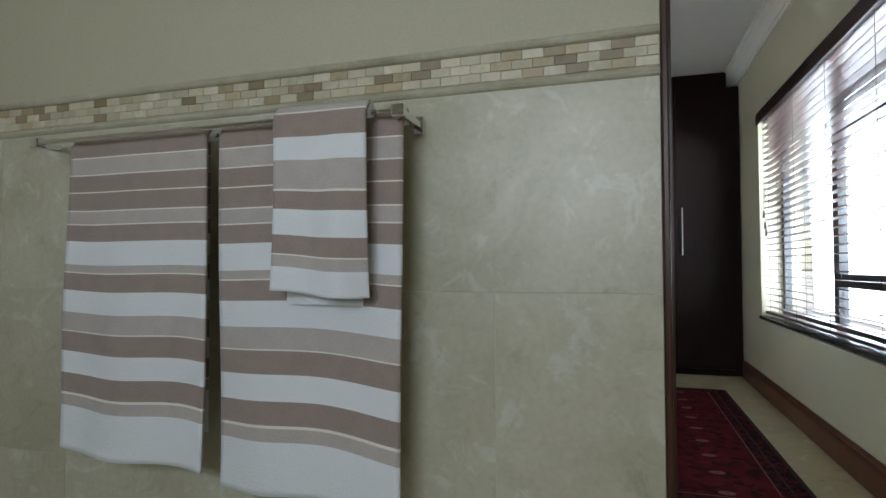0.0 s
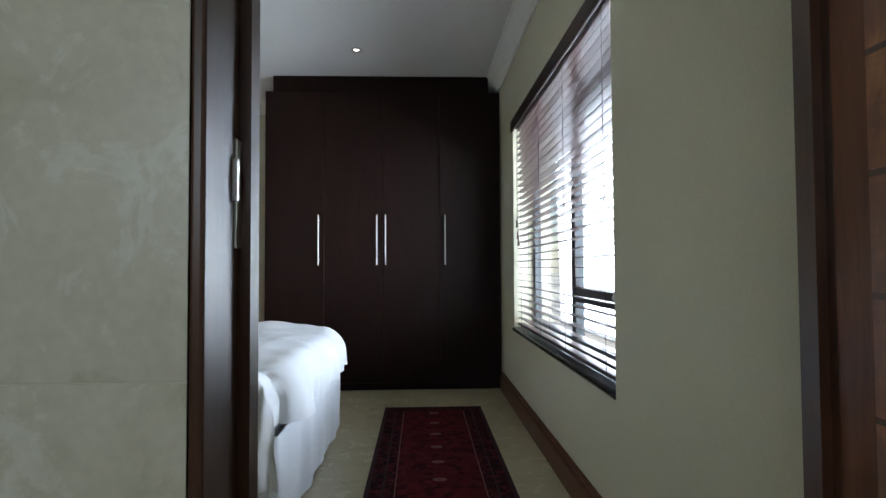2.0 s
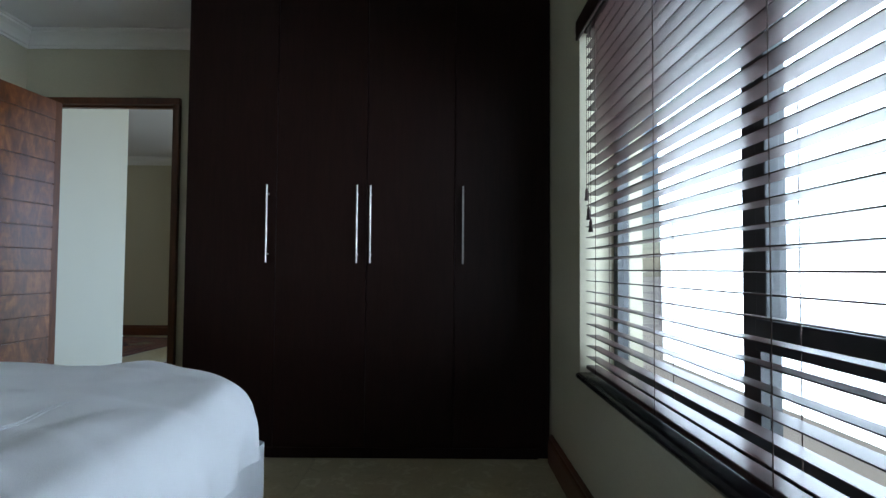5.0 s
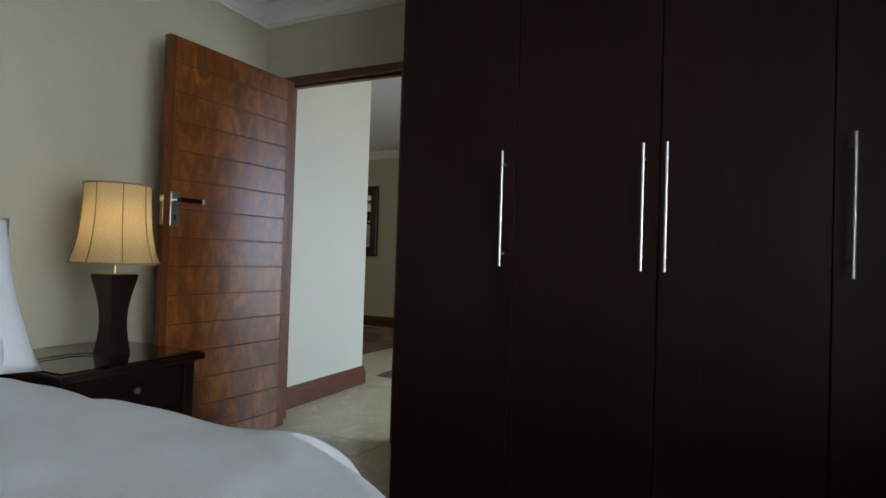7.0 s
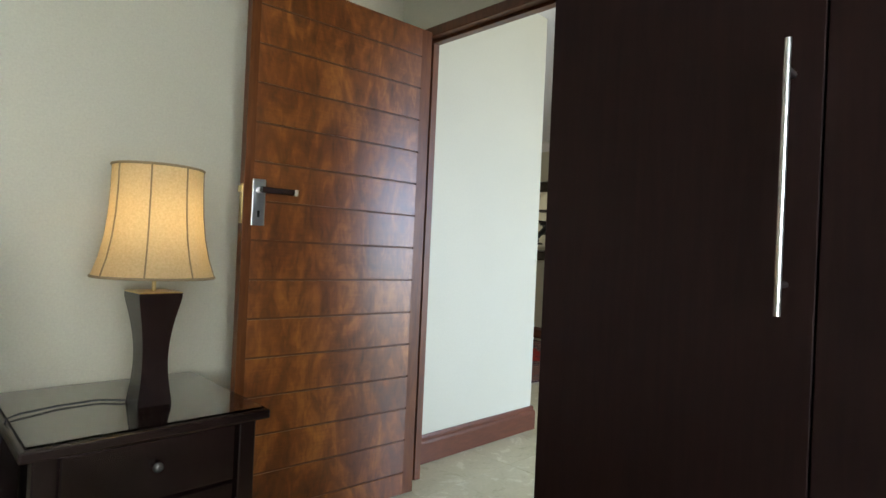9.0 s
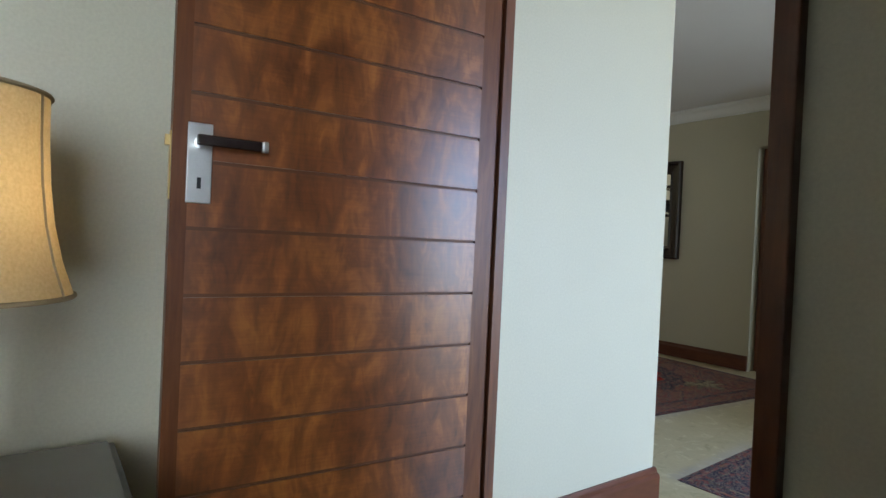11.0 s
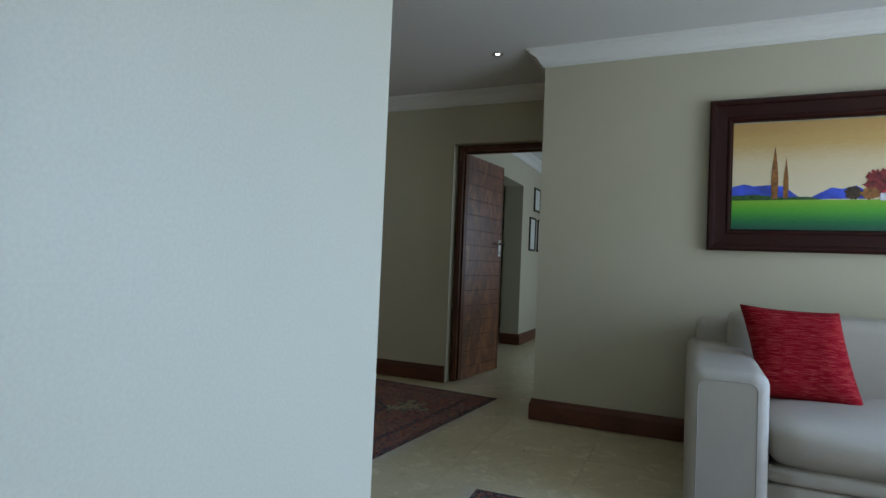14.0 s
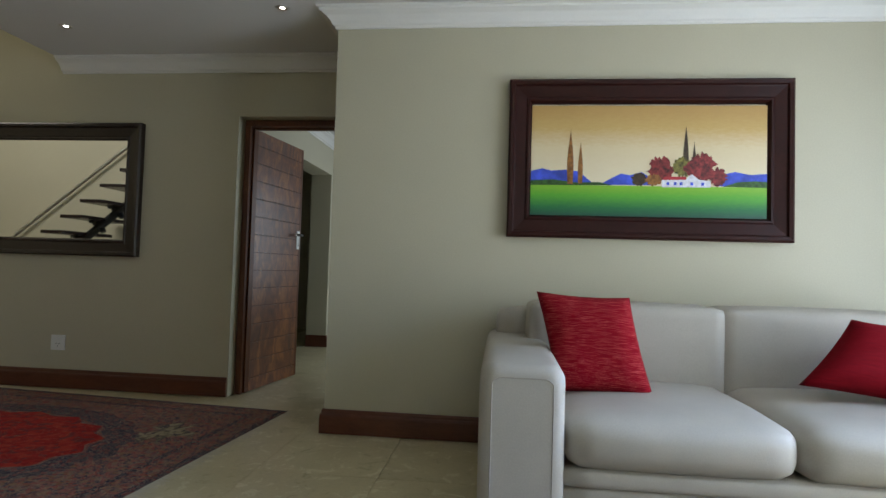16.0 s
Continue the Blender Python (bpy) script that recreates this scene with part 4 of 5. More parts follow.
def rounded_arm(x0, x1):
    """Arm section in xz with big rounded shoulders, run along y."""
    w, top, r = x1 - x0, 0.655, 0.06
    sec = [(0, 0.02)]
    for k in range(8):
        a = math.pi - k / 7 * math.pi / 2
        sec.append((r + r * math.cos(a), top - r + r * math.sin(a)))
    for k in range(8):
        a = math.pi / 2 - k / 7 * math.pi / 2
        sec.append((w - r + r * math.cos(a), top - r + r * math.sin(a)))
    sec.append((w, 0.02))
    edge = 0.045
    turns = [k / 5 * math.pi / 2 for k in range(6)]
    ys = [SY0 + edge * (1 - math.cos(q)) for q in turns] + [9.6, 9.9, 10.2, SY1 - 0.03]
    ins = [edge * (1 - math.sin(q)) for q in turns] + [0, 0, 0, 0]
    bm = bmesh.new()
    rings = []
    for y, g in zip(ys, ins):
        rise = 0.012 * math.sin(min(1, (y - SY0) / 0.8) * math.pi / 2)
        rings.append([bm.verts.new((x0 + g + (w - 2 * g) * sx / w, y, sz * (top - g) / top + (rise if sz > 0.3 else 0))) for sx, sz in sec])
    for a, b in zip(rings, rings[1:]):
        for k in range(len(sec) - 1):
            bm.faces.new((a[k], a[k + 1], b[k + 1], b[k]))
    bm.faces.new(rings[0][::-1])
    bm.faces.new(rings[-1])
    bmesh.ops.recalc_face_normals(bm, faces=bm.faces[:])
    return bm


for k, x in enumerate((SX0, SX1 - ARM)):
    arm = part("arm", rounded_arm(x, x + ARM), LEATHER, sofa, "", True)
    part("seam", tube([(x + 0.045, SY0 + 0.0005, 0.03), (x + 0.045, SY0 + 0.0005, 0.585), (x + 0.052, SY0 + 0.0005, 0.596), (x + 0.072, SY0 + 0.0005, 0.607), (x + ARM - 0.072, SY0 + 0.0005, 0.607), (x + ARM - 0.052, SY0 + 0.0005, 0.596), (x + ARM - 0.045, SY0 + 0.0005, 0.585), (x + ARM - 0.045, SY0 + 0.0005, 0.03)], 0.0022, 6), PIPING, arm)
part("base_front", soft_box(SX0 + ARM - 0.005, SX1 - ARM + 0.005, SY0 + 0.06, 10.1, 0.05, 0.215, 0.02), LEATHER, sofa, "", True)
part("base_band", soft_box(SX0 + ARM - 0.005, SX1 - ARM + 0.005, SY0 + 0.04, 10.0, 0.21, 0.285, 0.03), LEATHER, sofa, "", True)
for k in range(2):
    x = SX0 + ARM + k * SEATW
    sc = part("seat_cushion", soft_box(x + 0.004, x + SEATW - 0.004, SY0 + 0.02, 10.12, 0.28, 0.475, 0.075, puff=0.028), LEATHER, sofa, "", True)
    bc = part("back_cushion", soft_box(x - (0.012 if k else 0.10), x + SEATW + (0.10 if k else 0.012), 9.98, 10.30, 0.42, 0.845, 0.04, puff=0.010), LEATHER, sofa, "", True)
part("back_frame", soft_box(SX0 + 0.05, SX1 - 0.05, 10.2, SY1, 0.05, 0.80, 0.06), LEATHER, sofa, "", True)
for x in (SX0 + 0.06, SX1 - 0.1):
    for y in (SY0 + 0.06, SY1 - 0.12):
        part("foot", boxes((x, x + 0.05, y, y + 0.05, 0.004, 0.05)), DARK_WOOD, sofa)
cu = tagged(thing("cushion", "square red ribbed cushion leaning on the sofa arm", "cushion", at=pose(-0.10, 9.73, 0.685, -14, 2, -4)))
bm = pillow(0.405, 0.43, 0.15, 22, 0.05)
for vv in bm.verts:
    vv.co.x -= 0.25 * vv.co.z
part("cover", bm, RED, cu, "", True)
cu = tagged(thing("cushion", "plain dark red cushion slumped on the sofa seat", "cushion", at=pose(1.13, 9.70, 0.655, -20, 8, 0)))
bm = pillow(0.60, 0.32, 0.18, 22, 0.05)
for vv in bm.verts:
    vv.co.x += 0.7 * vv.co.z
part("cover", bm, RED_PLAIN, cu, "", True)

# ---------------------------------------------------------------- painting
PX0, PX1, PZ0, PZ1 = -0.482, 1.080, 1.19, 2.102
CX0, CX1, CZ0, CZ1 = -0.350, 0.945, 1.320, 1.955
pic = thing("painting", "wide landscape painting in a broad mahogany frame", "painting")
FP = [(0, 0), (0.0, 0.045), (0.012, 0.055), (0.030, 0.052), (0.036, 0.040), (0.042, 0.038), (0.100, 0.030), (0.108, 0.036), (0.118, 0.036), (0.130, 0.018), (0.134, 0)]


def ring_frame(x0, x1, z0, z1, yw, prof, k=1.0):
    """A mitred frame standing on a wall at y = yw; prof is (inwards, out from the wall)."""
    bm = bmesh.new()
    rings = []
    for sx, sz, x, z in ((1, 1, x0, z0), (-1, 1, x1, z0), (-1, -1, x1, z1), (1, -1, x0, z1)):
        rings.append([bm.verts.new((x + sx * a * k, yw - 0.001 - b, z + sz * a * k)) for a, b in prof])
    m = len(prof)
    for i in range(4):
        a, b = rings[i], rings[(i + 1) % 4]
        for j in range(m):
            bm.faces.new((a[j], b[j], b[(j + 1) % m], a[(j + 1) % m]))
    bmesh.ops.recalc_face_normals(bm, faces=bm.faces[:])
    return bm


part("frame", ring_frame(PX0, PX1, PZ0, PZ1, PW, FP), MAHOGANY, pic, "broad moulded mahogany frame")


def gradient(name, stops, axis_span):
    m, n, l, p = nodes(name)
    tc = n.new("ShaderNodeTexCoord")
    sep = n.new("ShaderNodeSeparateXYZ")
    l.new(tc.outputs["Object"], sep.inputs[0])
    mr = n.new("ShaderNodeMapRange")
    mr.inputs[1].default_value, mr.inputs[2].default_value = axis_span
    l.new(sep.outputs[2], mr.inputs[0])
    brush = noise_node(n, l, 30, 5, stretch=(1, 1, 3))
    add = n.new("ShaderNodeMath")
    add.operation = "MULTIPLY_ADD"
    add.inputs[1].default_value = 0.16
    l.new(brush.outputs["Fac"], add.inputs[0])
    l.new(mr.outputs[0], add.inputs[2])
    r = ramp(n, stops)
    l.new(add.outputs[0], r.inputs[0])
    l.new(r.outputs[0], p.inputs["Base Color"])
    p.inputs["Roughness"].default_value = 0.45
    bump(n, l, p, brush.outputs["Fac"], 0.2, 0.001)
    return m


HZ = CZ0 + 0.175
SKYP = gradient("painted_sky", [(0.1, (0.80, 0.70, 0.50)), (0.55, (0.72, 0.60, 0.38)), (0.8, (0.58, 0.39, 0.14)), (1.0, (0.50, 0.31, 0.10))], (HZ, CZ1))
FIELDP = gradient("painted_field", [(0.05, (0.01, 0.07, 0.05)), (0.35, (0.015, 0.16, 0.05)), (0.75, (0.10, 0.40, 0.03)), (1.0, (0.22, 0.48, 0.03))], (CZ0, HZ))
BLUEP = plain("painted_mountain", (0.05, 0.09, 0.60), 0.5, var=0.4, scale=14, fine=60)
CYPRESS = plain("painted_cypress", (0.26, 0.11, 0.025), 0.5, var=0.6, scale=40, fine=90)
DARKTREE = plain("painted_dark_tree", (0.05, 0.03, 0.015), 0.5, var=0.5, scale=40, fine=90)
REDTREE = plain("painted_red_tree", (0.19, 0.02, 0.022), 0.5, var=0.8, scale=45, fine=90)
OLIVE = plain("painted_olive", (0.16, 0.14, 0.03), 0.5, var=0.9, scale=40, fine=90)
HEDGE = plain("painted_hedge", (0.03, 0.09, 0.015), 0.5, var=0.6, scale=40, fine=90)
HOUSEP = plain("painted_house", (0.72, 0.72, 0.80), 0.5, var=0.2, scale=40, fine=90)
ROOFP = plain("painted_roof", (0.45, 0.03, 0.04), 0.5, var=0.2, scale=40)
canvas = part("canvas", boxes((CX0, CX1, PW - 0.022, PW - 0.004, HZ, CZ1)), SKYP, pic, "oil painting of a farmhouse and trees")
part("field", boxes((CX0, CX1, PW - 0.022, PW - 0.004, CZ0, HZ - 0.0005)), FIELDP, canvas)


def daub(name, outline, layer, material):
    """A painted shape: a thin raised outline in canvas parts of 0..1."""
    bm = bmesh.new()
    y = PW - 0.0222 - 0.0006 * layer
    vs = [bm.verts.new((CX0 + a * (CX1 - CX0), y, CZ0 + b * (CZ1 - CZ0))) for a, b in outline]
    f = bm.faces.new(vs)
    bm.normal_update()
    if f.normal.y > 0:
        f.normal_flip()
    part(name, bm, material, canvas)


def blob(cx, cz, rx, rz, n=60, rough=0.22, seed=0):
    return [(cx + rx * (1 + rough * noise.noise(Vector((math.cos(k / n * 6.283) * 5.5, math.sin(k / n * 6.283) * 5.5, seed))) * 2) * math.cos(k / n * 6.283),
             cz + rz * (1 + rough * noise.noise(Vector((math.cos(k / n * 6.283) * 5.5, 7 + math.sin(k / n * 6.283) * 5.5, seed))) * 2) * math.sin(k / n * 6.283)) for k in range(n)]


def spire(cx, w, z0, z1, n=9, seed=0):
    left, right = [], []
    for k in range(n):
        f = k / n
        r = w * (1 - f ** 2.2) * (0.7 + 0.3 * math.sin(f * 3.1)) * (1 + 0.35 * noise.noise(Vector((f * 9, seed, 1))))
        left.append((cx - r, z0 + (z1 - z0) * f))
        right.append((cx + r, z0 + (z1 - z0) * f))
    return left + [(cx, z1)] + right[::-1]


hz = 0.282
daub("mountain", [(0.0, hz), (0.0, 0.40), (0.05, 0.425), (0.09, 0.405), (0.15, 0.415), (0.21, 0.40), (0.25, 0.33), (0.28, hz)], 1, BLUEP)
daub("mountain", [(0.30, hz), (0.34, 0.33), (0.39, 0.385), (0.43, 0.37), (0.48, 0.40), (0.51, 0.36), (0.53, hz)], 1, BLUEP)
daub("mountain", [(0.80, hz), (0.83, 0.39), (0.87, 0.41), (0.93, 0.385), (1.0, 0.395), (1.0, hz)], 1, BLUEP)
daub("hedge", [(0.0, hz - 0.01), (0.0, 0.315), (0.10, 0.325), (0.2, 0.30), (0.3, 0.305), (0.36, hz - 0.005)], 2, HEDGE)
daub("hedge", [(0.82, hz - 0.005), (0.88, 0.32), (0.95, 0.33), (1.0, 0.325), (1.0, hz - 0.01)], 2, HEDGE)
daub("cypress", spire(0.172, 0.016, 0.285, 0.78, seed=1), 3, CYPRESS)
daub("cypress", spire(0.216, 0.012, 0.29, 0.67, seed=2), 3, CYPRESS)
daub("cypress", spire(0.665, 0.013, 0.40, 0.815, seed=3), 3, DARKTREE)
daub("cypress", spire(0.70, 0.008, 0.40, 0.68, seed=4), 3, DARKTREE)
daub("tree_crown", blob(0.47, 0.335, 0.032, 0.055, seed=1), 4, DARKTREE)
daub("tree_crown", blob(0.53, 0.33, 0.032, 0.05, seed=8), 5, CYPRESS)
daub("tree_crown", blob(0.56, 0.43, 0.052, 0.11, seed=2), 4, REDTREE)
daub("tree_crown", blob(0.65, 0.45, 0.035, 0.09, seed=3), 5, OLIVE)
daub("tree_crown", blob(0.73, 0.44, 0.062, 0.125, seed=4), 6, REDTREE)
daub("tree_crown", blob(0.80, 0.36, 0.035, 0.075, seed=5), 5, REDTREE)
daub("cottage_roof", [(0.565, 0.325), (0.575, 0.36), (0.665, 0.362), (0.67, 0.325)], 7, ROOFP)
daub("cottage", [(0.565, 0.265), (0.565, 0.33), (0.665, 0.335), (0.675, 0.36), (0.69, 0.385), (0.705, 0.36), (0.72, 0.335), (0.768, 0.325), (0.768, 0.268)], 8, HOUSEP)
for a in (0.59, 0.62, 0.645, 0.69, 0.735):
    daub("cottage_window", [(a - 0.006, 0.285), (a + 0.006, 0.285), (a + 0.006, 0.312), (a - 0.006, 0.312)], 9, BLUEP)

# ---------------------------------------------------------------- mirror, stairs
mir = thing("wall_mirror", "wide mirror in a broad dark wooden frame", "mirror")
MX0, MX1, MZ0, MZ1 = -4.85, -3.245, 1.015, 2.035
part("frame", ring_frame(MX0, MX1, MZ0, MZ1, DWALL, FP), DARK_WOOD, mir, "broad dark moulded frame")
part("mirror_glass", boxes((MX0 + 0.13, MX1 - 0.13, DWALL - 0.014, DWALL - 0.004, MZ0 + 0.13, MZ1 - 0.13)), MIRROR, mir, "clear silvered mirror glass")

stair = thing("staircase", "open staircase of dark timber treads on a steel spine", "staircase")
SX, SZ, RUN, RISE = -6.92, 0.19, 0.245, 0.19
for k in range(15):
    x, z = SX + RUN * k - 0.6, SZ + RISE * k
    if x > -4.3:
        break
    tr = part("tread", boxes((x, x + 0.30, 8.12, 8.98, z - 0.04, z), bevel=0.005), DARK_WOOD, stair)
    part("bracket", sweep([(-0.04, 0), (0.04, 0), (0.04, -0.03), (-0.04, -0.03)], [(x + 0.07, 8.55, z - 0.041), (x + 0.29, 8.55, z - 0.041)]), BLACK, tr)
    part("riser_post", tube([(x + 0.12, 8.55, z - 0.07), (x + 0.2, 8.55, z - 0.10), (x + 0.25, 8.55, z - 0.18)], 0.035, 10), BLACK, tr)
n = k
part("spine", tube([(SX - 0.42, 8.55, 0.02), (SX + RUN * n - 0.6, 8.55, SZ + RISE * n - 0.22)], 0.05, 12), BLACK, stair, "dark steel spine")
hr = thing("handrail", "polished metal handrail along the stair wall", "handrail")
part("rail", tube([(SX - 0.8, 8.09, 0.9), (SX + RUN * n - 0.6, 8.09, 0.9 + RISE * (n + 0.8))], 0.021, 12), STEEL, hr)
for k in (1, 5, 9, 12):
    x = SX - 0.8 + RUN * k
    z = 0.9 + RISE * k
    part("bracket", tube([(x, 8.022, z - 0.06), (x, 8.09, z - 0.055), (x, 8.09, z)], 0.007, 8), STEEL, hr)

# small pictures in the study
for y0, y1, z0, z1 in ((14.30, 14.62, 1.27, 1.74), (14.75, 15.10, 1.27, 1.74), (14.50, 14.85, 1.84, 2.18)):
    sp = thing("framed_print", "small framed print on a pale wall", "picture", "small prints")
    pp = part("frame", boxes((SW + 0.001, SW + 0.022, y0, y0 + 0.025, z0, z1), (SW + 0.001, SW + 0.022, y1 - 0.025, y1, z0, z1), (SW + 0.001, SW + 0.022, y0 + 0.025, y1 - 0.025, z0, z0 + 0.025), (SW + 0.001, SW + 0.022, y0 + 0.025, y1 - 0.025, z1 - 0.025, z1)), DARK_WOOD, sp)
    part("print", boxes((SW + 0.002, SW + 0.008, y0 + 0.025, y1 - 0.025, z0 + 0.025, z1 - 0.025)), PLASTIC, sp, "pale mounted print")

# ---------------------------------------------------------------- rugs


def rug(name, label, m, w, d, layers, fringe_sides=""):
    """A woven rug; layers are (inset, material), outermost first; fringes along named short sides."""
    r = tagged(thing(name, label, "rug", at=m))
    h = 0.004
    ob = part("weave", boxes((-w / 2, w / 2, -d / 2, d / 2, 0.001, h), bevel=0.0012, seg=1), layers[0][1], r)
    for k, (ins, mm) in enumerate(layers[1:]):
        h += 0.0008
        part("border" if k < len(layers) - 2 else "field", boxes((-w / 2 + ins, w / 2 - ins, -d / 2 + ins, d / 2 - ins, 0.0015, h)), mm, r)
    bm = bmesh.new()
    for sgn in fringe_sides:
        s = 1 if sgn == "+" else -1
        y = -d / 2
        while y < d / 2:
            ln = random.uniform(0.045, 0.075)
            sk = random.uniform(-0.02, 0.02)
            x0 = s * (w / 2 - 0.004)
            vs = [bm.verts.new(c) for c in ((x0, y, 0.004), (x0, y + 0.007, 0.004), (x0 + s * ln, y + 0.006 + sk, 0.002), (x0 + s * ln, y + 0.001 + sk, 0.002))]
            bm.faces.new(vs)
            y += random.uniform(0.007, 0.012)
    if fringe_sides:
        ob = part("fringe", bm, FRINGE, r, "off-white cotton fringe")
        tagged(ob, kind="stuff")
    else:
        bm.free()
    return r, h


r, h = rug("runner_rug", "narrow dark red patterned runner on the stone floor", pose(1.37, 4.42, 0, 0, 0, 0), 0.665, 2.24,
           [(0, RUNNER_EDGE), (0.022, RUNNER_BORDER), (0.075, RUNNER_EDGE), (0.085, RUNNER_BORDER), (0.13, RUNNER_LINE), (0.136, RUNNER_FIELD)])
for k in range(9):
    part("medallion", sheet(8, 1, lambda u, v: ((0.004 + v * 0.018) * math.cos(u * 6.283) * 1.6, -0.95 + k * 0.235 + (0.004 + v * 0.018) * math.sin(u * 6.283), h + 0.0006)), RUNNER_LINE, r)
r, h = rug("persian_carpet", "large red and navy patterned carpet in the hall", pose(-3.45, 9.98, 0, 0, 0, -5), 2.9, 2.15,
           [(0, CARPET_NAVY), (0.05, CARPET_FIELD), (0.16, CARPET_NAVY), (0.20, CARPET_FIELD)], "+")
part("medallion", sheet(64, 1, lambda u, v: (v * (0.78 + 0.03 * math.cos(u * 6.283 * 16)) * math.cos(u * 6.283) * 1.05, v * (0.55 + 0.03 * math.cos(u * 6.283 * 16)) * math.sin(u * 6.283), h + 0.0016)), CARPET_MEDAL, r, "bright red scalloped medallion")
part("medallion_edge", sheet(64, 1, lambda u, v: ((0.80 + v * 0.16 + 0.03 * math.cos(u * 6.283 * 16)) * math.cos(u * 6.283) * 1.05, (0.57 + v * 0.16) * math.sin(u * 6.283), h + 0.0009)), CARPET_NAVY, r)
part("corner_motif", sheet(72, 1, lambda u, v: (1.03 + v * (0.12 + 0.05 * math.cos(u * 6.283 * 5)) * math.cos(u * 6.283), 0.42 + v * (0.17 + 0.06 * math.cos(u * 6.283 * 6)) * math.sin(u * 6.283), h + 0.0022)), CARPET_IVORY, r, "ivory flower motif")
rug("sofa_rug", "dark navy patterned rug with white fringe before the sofa", pose(-0.33, 8.80, 0, 0, 0, 3), 2.2, 0.86,
    [(0, CARPET_NAVY), (0.03, CARPET_FIELD), (0.05, CARPET_NAVY), (0.10, CARPET_IVORY), (0.105, CARPET_NAVY)], "-")

# ---------------------------------------------------------------- outside
PAVING = plain("outdoor_paving", (0.42, 0.41, 0.38), 0.8, var=0.2, scale=0.6, fine=20)
RENDERED = plain("outdoor_plaster", (0.62, 0.60, 0.55), 0.8, var=0.06, scale=0.6, fine=40)
ROOF = plain("outdoor_roof", (0.25, 0.20, 0.18), 0.7, var=0.2, scale=2)
LEAF = plain("outdoor_leaf", (0.06, 0.10, 0.03), 0.7, var=0.4, scale=4)
setting("ground", boxes((-400, 400, -400, 400, -3.4, -3.2)), PAVING, "pale paved ground outside, a storey below")
gw = thing("garden_wall", "low pale plastered garden wall outside", "wall")
part("wall", boxes((9.0, 9.25, -12, 30, -3.2, -1.3), bevel=0.02), RENDERED, gw)
for bx, by, bw, bd, bh in ((22, 16, 9, 12, 5.2), (27, 34, 10, 14, 6.0), (20, -6, 8, 12, 4.6)):
    hs = thing("house", "pale plastered house with a dark hipped roof", "house", "neighbouring houses", at=pose(bx, by, -3.2))
    part("wall", boxes((0, bw, 0, bd, 0, bh)), RENDERED, hs)
    bm = boxes((-0.5, bw + 0.5, -0.5, bd + 0.5, bh, bh + 1.8))
    for v in bm.verts:
        if v.co.z > bh + 1:
            v.co.x, v.co.y = bw / 2 + (v.co.x - bw / 2) * 0.1, bd / 2 + (v.co.y - bd / 2) * 0.5
    part("roof", bm, ROOF, hs)
    for k in range(3):
        for z in (0.9, 3.3):
            if z + 1.4 < bh:
                w = part("window", boxes((-0.04, 0.02, 1.5 + k * bd / 3.4, 2.9 + k * bd / 3.4, z, z + 1.3)), ALU, hs)
for x, y in ((12, 10), (13.5, 20), (11, 3)):
    sh = thing("shrub", "small green garden shrub", "shrub", "garden shrubs", at=pose(x, y, -3.2))
    bm = bmesh.new()
    for k in range(260):
        v = Vector((random.gauss(0, 1), random.gauss(0, 1), random.gauss(0, 0.8))).normalized() * random.uniform(0.4, 1.0)
        c = Vector((v.x * 0.9, v.y * 0.9, 1.0 + v.z * 0.8))
        d = Vector((random.uniform(-1, 1), random.uniform(-1, 1), random.uniform(-1, 1))).normalized() * 0.13
        o = d.orthogonal().normalized() * 0.08
        bm.faces.new([bm.verts.new(c + q) for q in (-d, o, d, -o)])
    part("leaves", bm, LEAF, sh)
    part("stem", tube([(0, 0, 0), (0.03, 0, 0.5), (0, 0.03, 1.1)], 0.04, 8), DARK_WOOD, sh)

# ---------------------------------------------------------------- stone pieces
floor = bpy.data.objects["floor"]
TILE, GAP = 0.60, 0.0014
tile_bm = boxes((-TILE / 2 + GAP / 2, TILE / 2 - GAP / 2, -TILE / 2 + GAP / 2, TILE / 2 - GAP / 2, -0.004, 0.0), bevel=0.0005, seg=1)
tile_mesh = bpy.data.meshes.new("floor_tile")
tile_bm.to_mesh(tile_mesh)
tile_bm.free()
tile_mesh.materials.append(FLOOR_TILE)


def lay(x0, x1, y0, y1):
    nx, ny = int(round((x1 - x0) / TILE)), int(round((y1 - y0) / TILE))
    for i in range(nx):
        for j in range(ny):
            ob = new("tile", tile_mesh)
            ob.parent = floor
            ob.location = (x0 + (i + 0.5) * TILE, y0 + (j + 0.5) * TILE, 0)


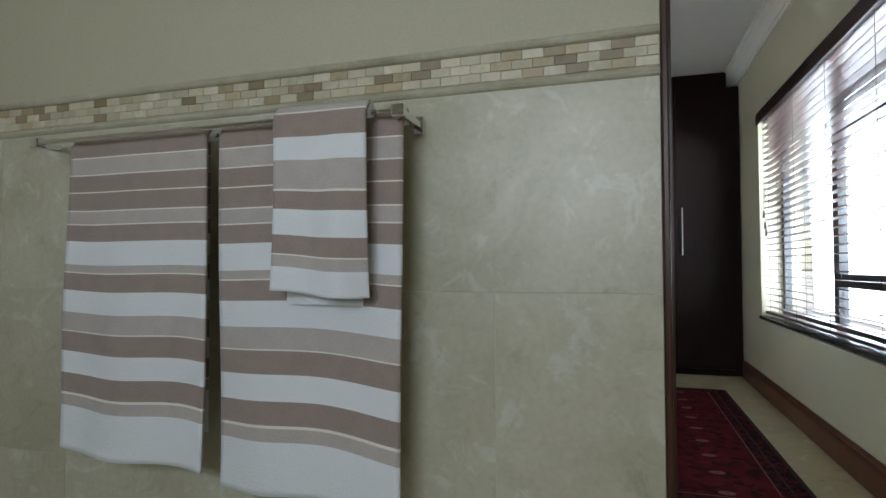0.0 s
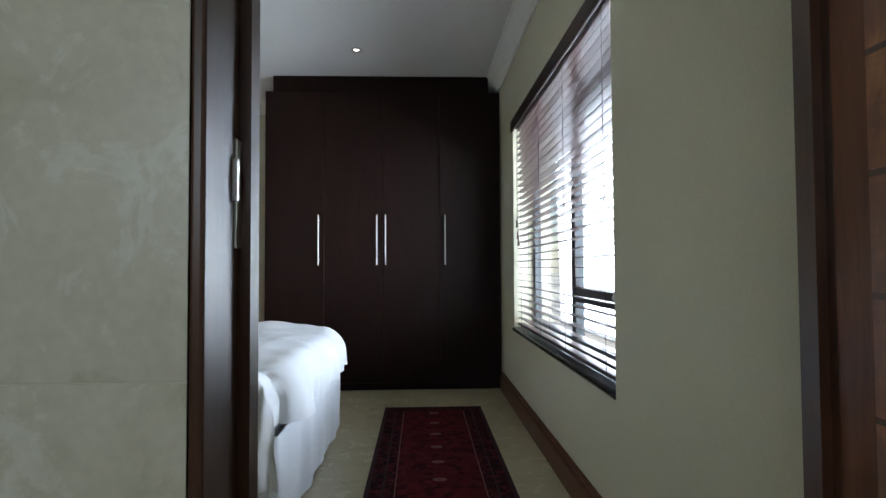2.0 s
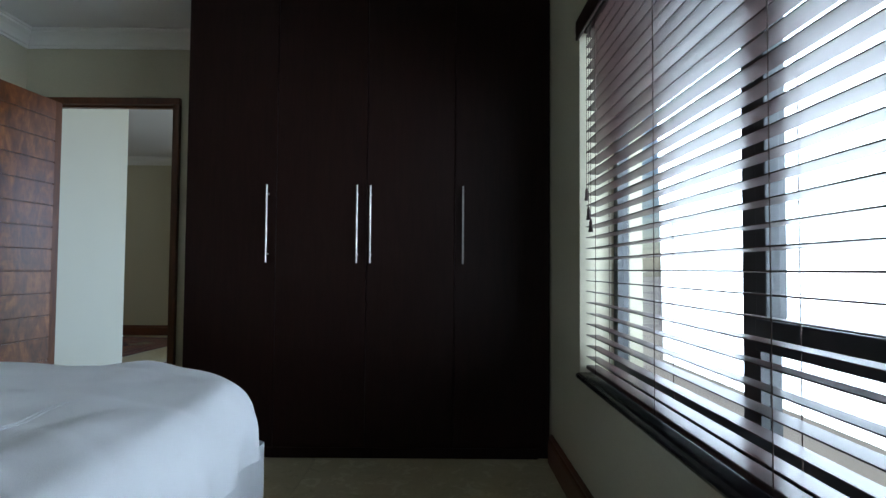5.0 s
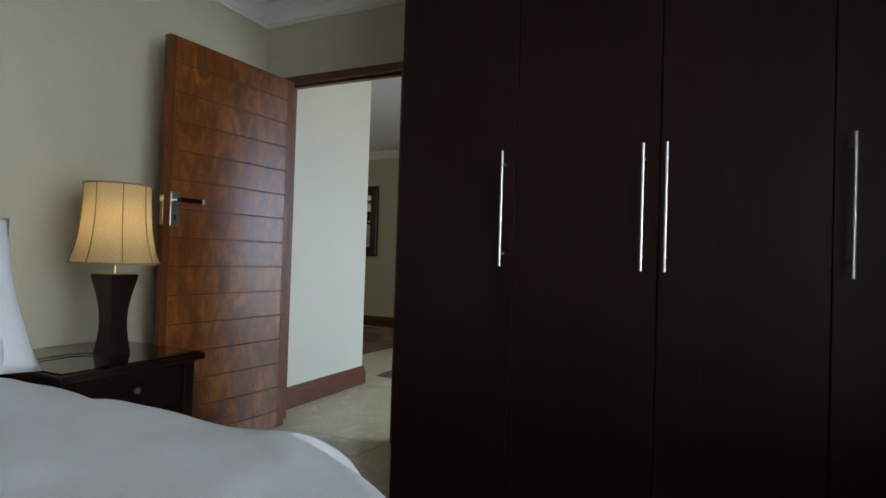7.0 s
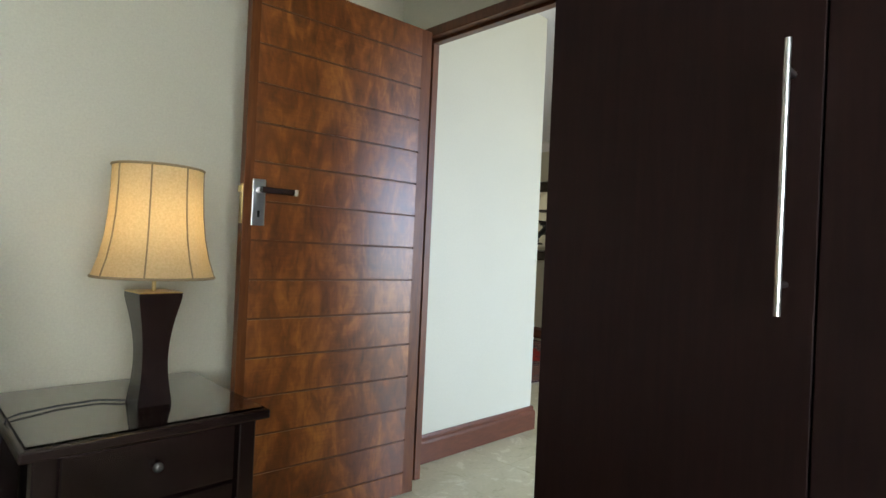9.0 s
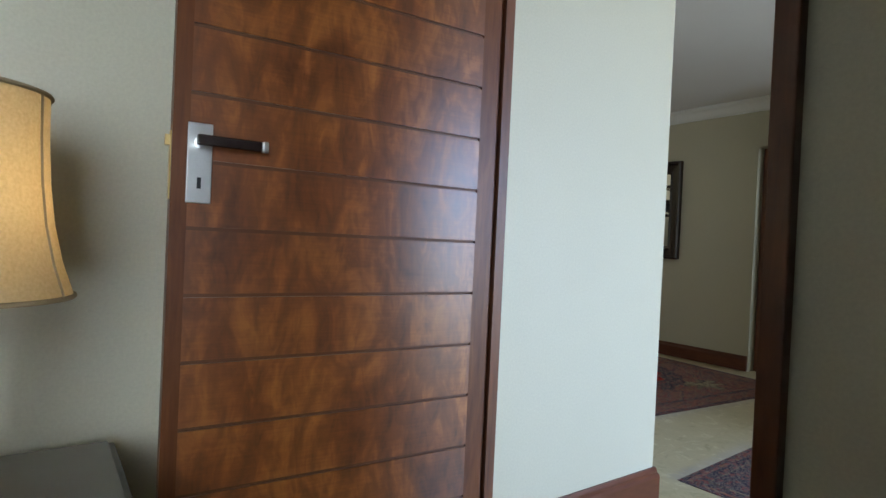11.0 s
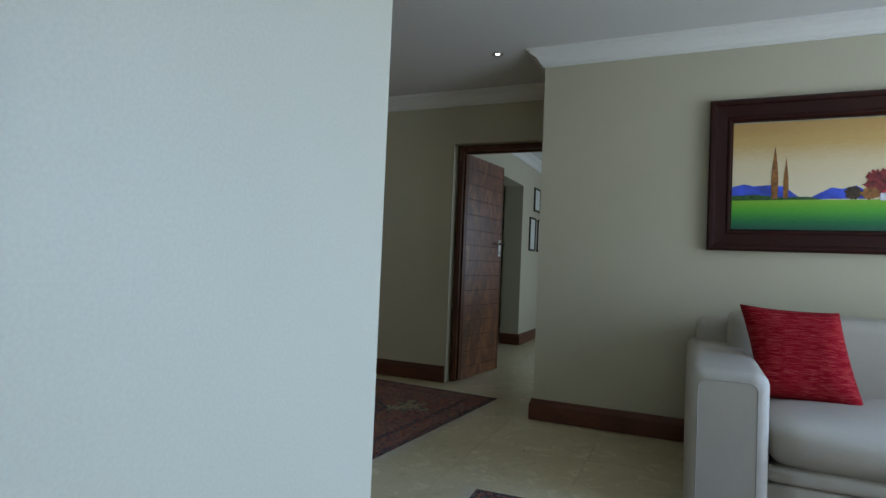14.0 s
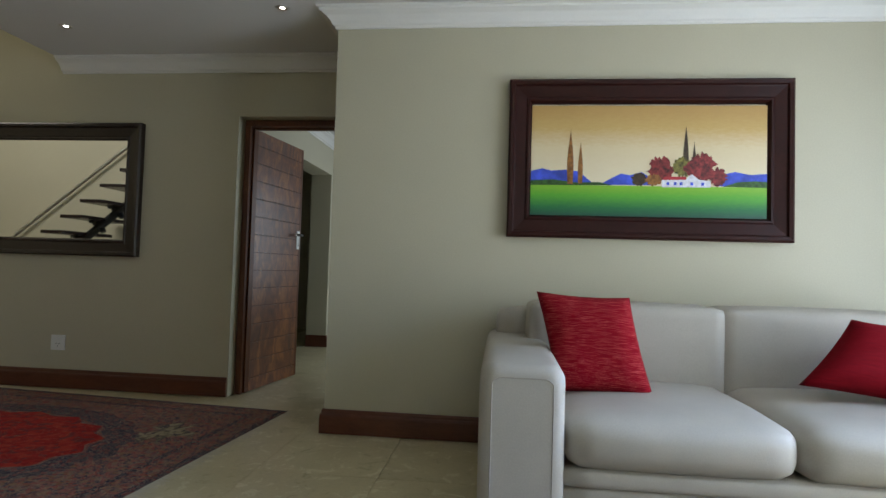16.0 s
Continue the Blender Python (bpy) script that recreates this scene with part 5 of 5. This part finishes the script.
lay(-1.66, 2.55, 2.05, 7.45)
lay(-4.66, 2.55, 7.45, 11.65)
lay(-3.46, -1.06, 11.65, 15.9)
lay(0.44, 2.25, 0.25, 2.05)

bath_wall = bpy.data.objects["wall_bath_bedroom"]


def piece(name, cache, x0, x1, z0, z1, y0, y1, material, bev):
    key = (round(x1 - x0, 4), round(z1 - z0, 4), material.name)
    if key not in cache:
        bm = boxes((0, x1 - x0, 0, y1 - y0, 0, z1 - z0), bevel=bev, seg=1)
        me = bpy.data.meshes.new(name)
        bm.to_mesh(me)
        bm.free()
        me.materials.append(material)
        cache[key] = me
    ob = new(name, cache[key])
    ob.parent = bath_wall
    ob.location = (x0, y0, z0)


cache = {}
part("grout_bed", boxes((-1.428, 1.051, 2.1595, 2.1702, 0.001, 1.38)), TILE_GROUT, bath_wall, "pale grout between the tiles")
rows = [(0.0, 0.3955), (0.397, 0.8605), (0.862, 1.297)]
for k, (z0, z1) in enumerate(rows):
    x = 1.322 if k != 2 else 1.06
    while x > -1.6:
        a, b = max(x - 0.61 + 0.0014, -1.428), min(x, 1.051)
        if b - a > 0.03:
            piece("wall_tile", cache, a, b, z0, z1, 2.158, 2.1705, WALL_TILE, 0.0005)
        x -= 0.61
MZ, MH, MW = 1.321, 0.0205, 0.046
for row in range(3):
    x = 1.051 - (0.023 if row % 2 else 0.0)
    if row % 2:
        piece("mosaic", cache, x + 0.001, 1.051, MZ + row * MH, MZ + row * MH + MH - 0.0006, 2.155, 2.1705, MOSAIC, 0.001)
    while x > -1.42:
        mm = random.choices((MOSAIC, MOSAIC_TAN, MOSAIC_DARK), (0.72, 0.17, 0.11))[0]
        piece("mosaic", cache, x - MW + 0.0006, x, MZ + row * MH, MZ + row * MH + MH - 0.0006, 2.155 + random.uniform(0, 0.001), 2.1705, mm, 0.001)
        x -= MW
HALF = [(0, 0), (0.010, 0.0), (0.016, 0.004), (0.019, 0.010), (0.016, 0.016), (0.010, 0.021), (0, 0.021)]
for z in (1.299, 1.384):
    ob = part("pencil_trim", sweep([(a, b) for a, b in HALF], [(1.052, 2.17, z), (-1.43, 2.17, z)]), PENCIL, bath_wall)
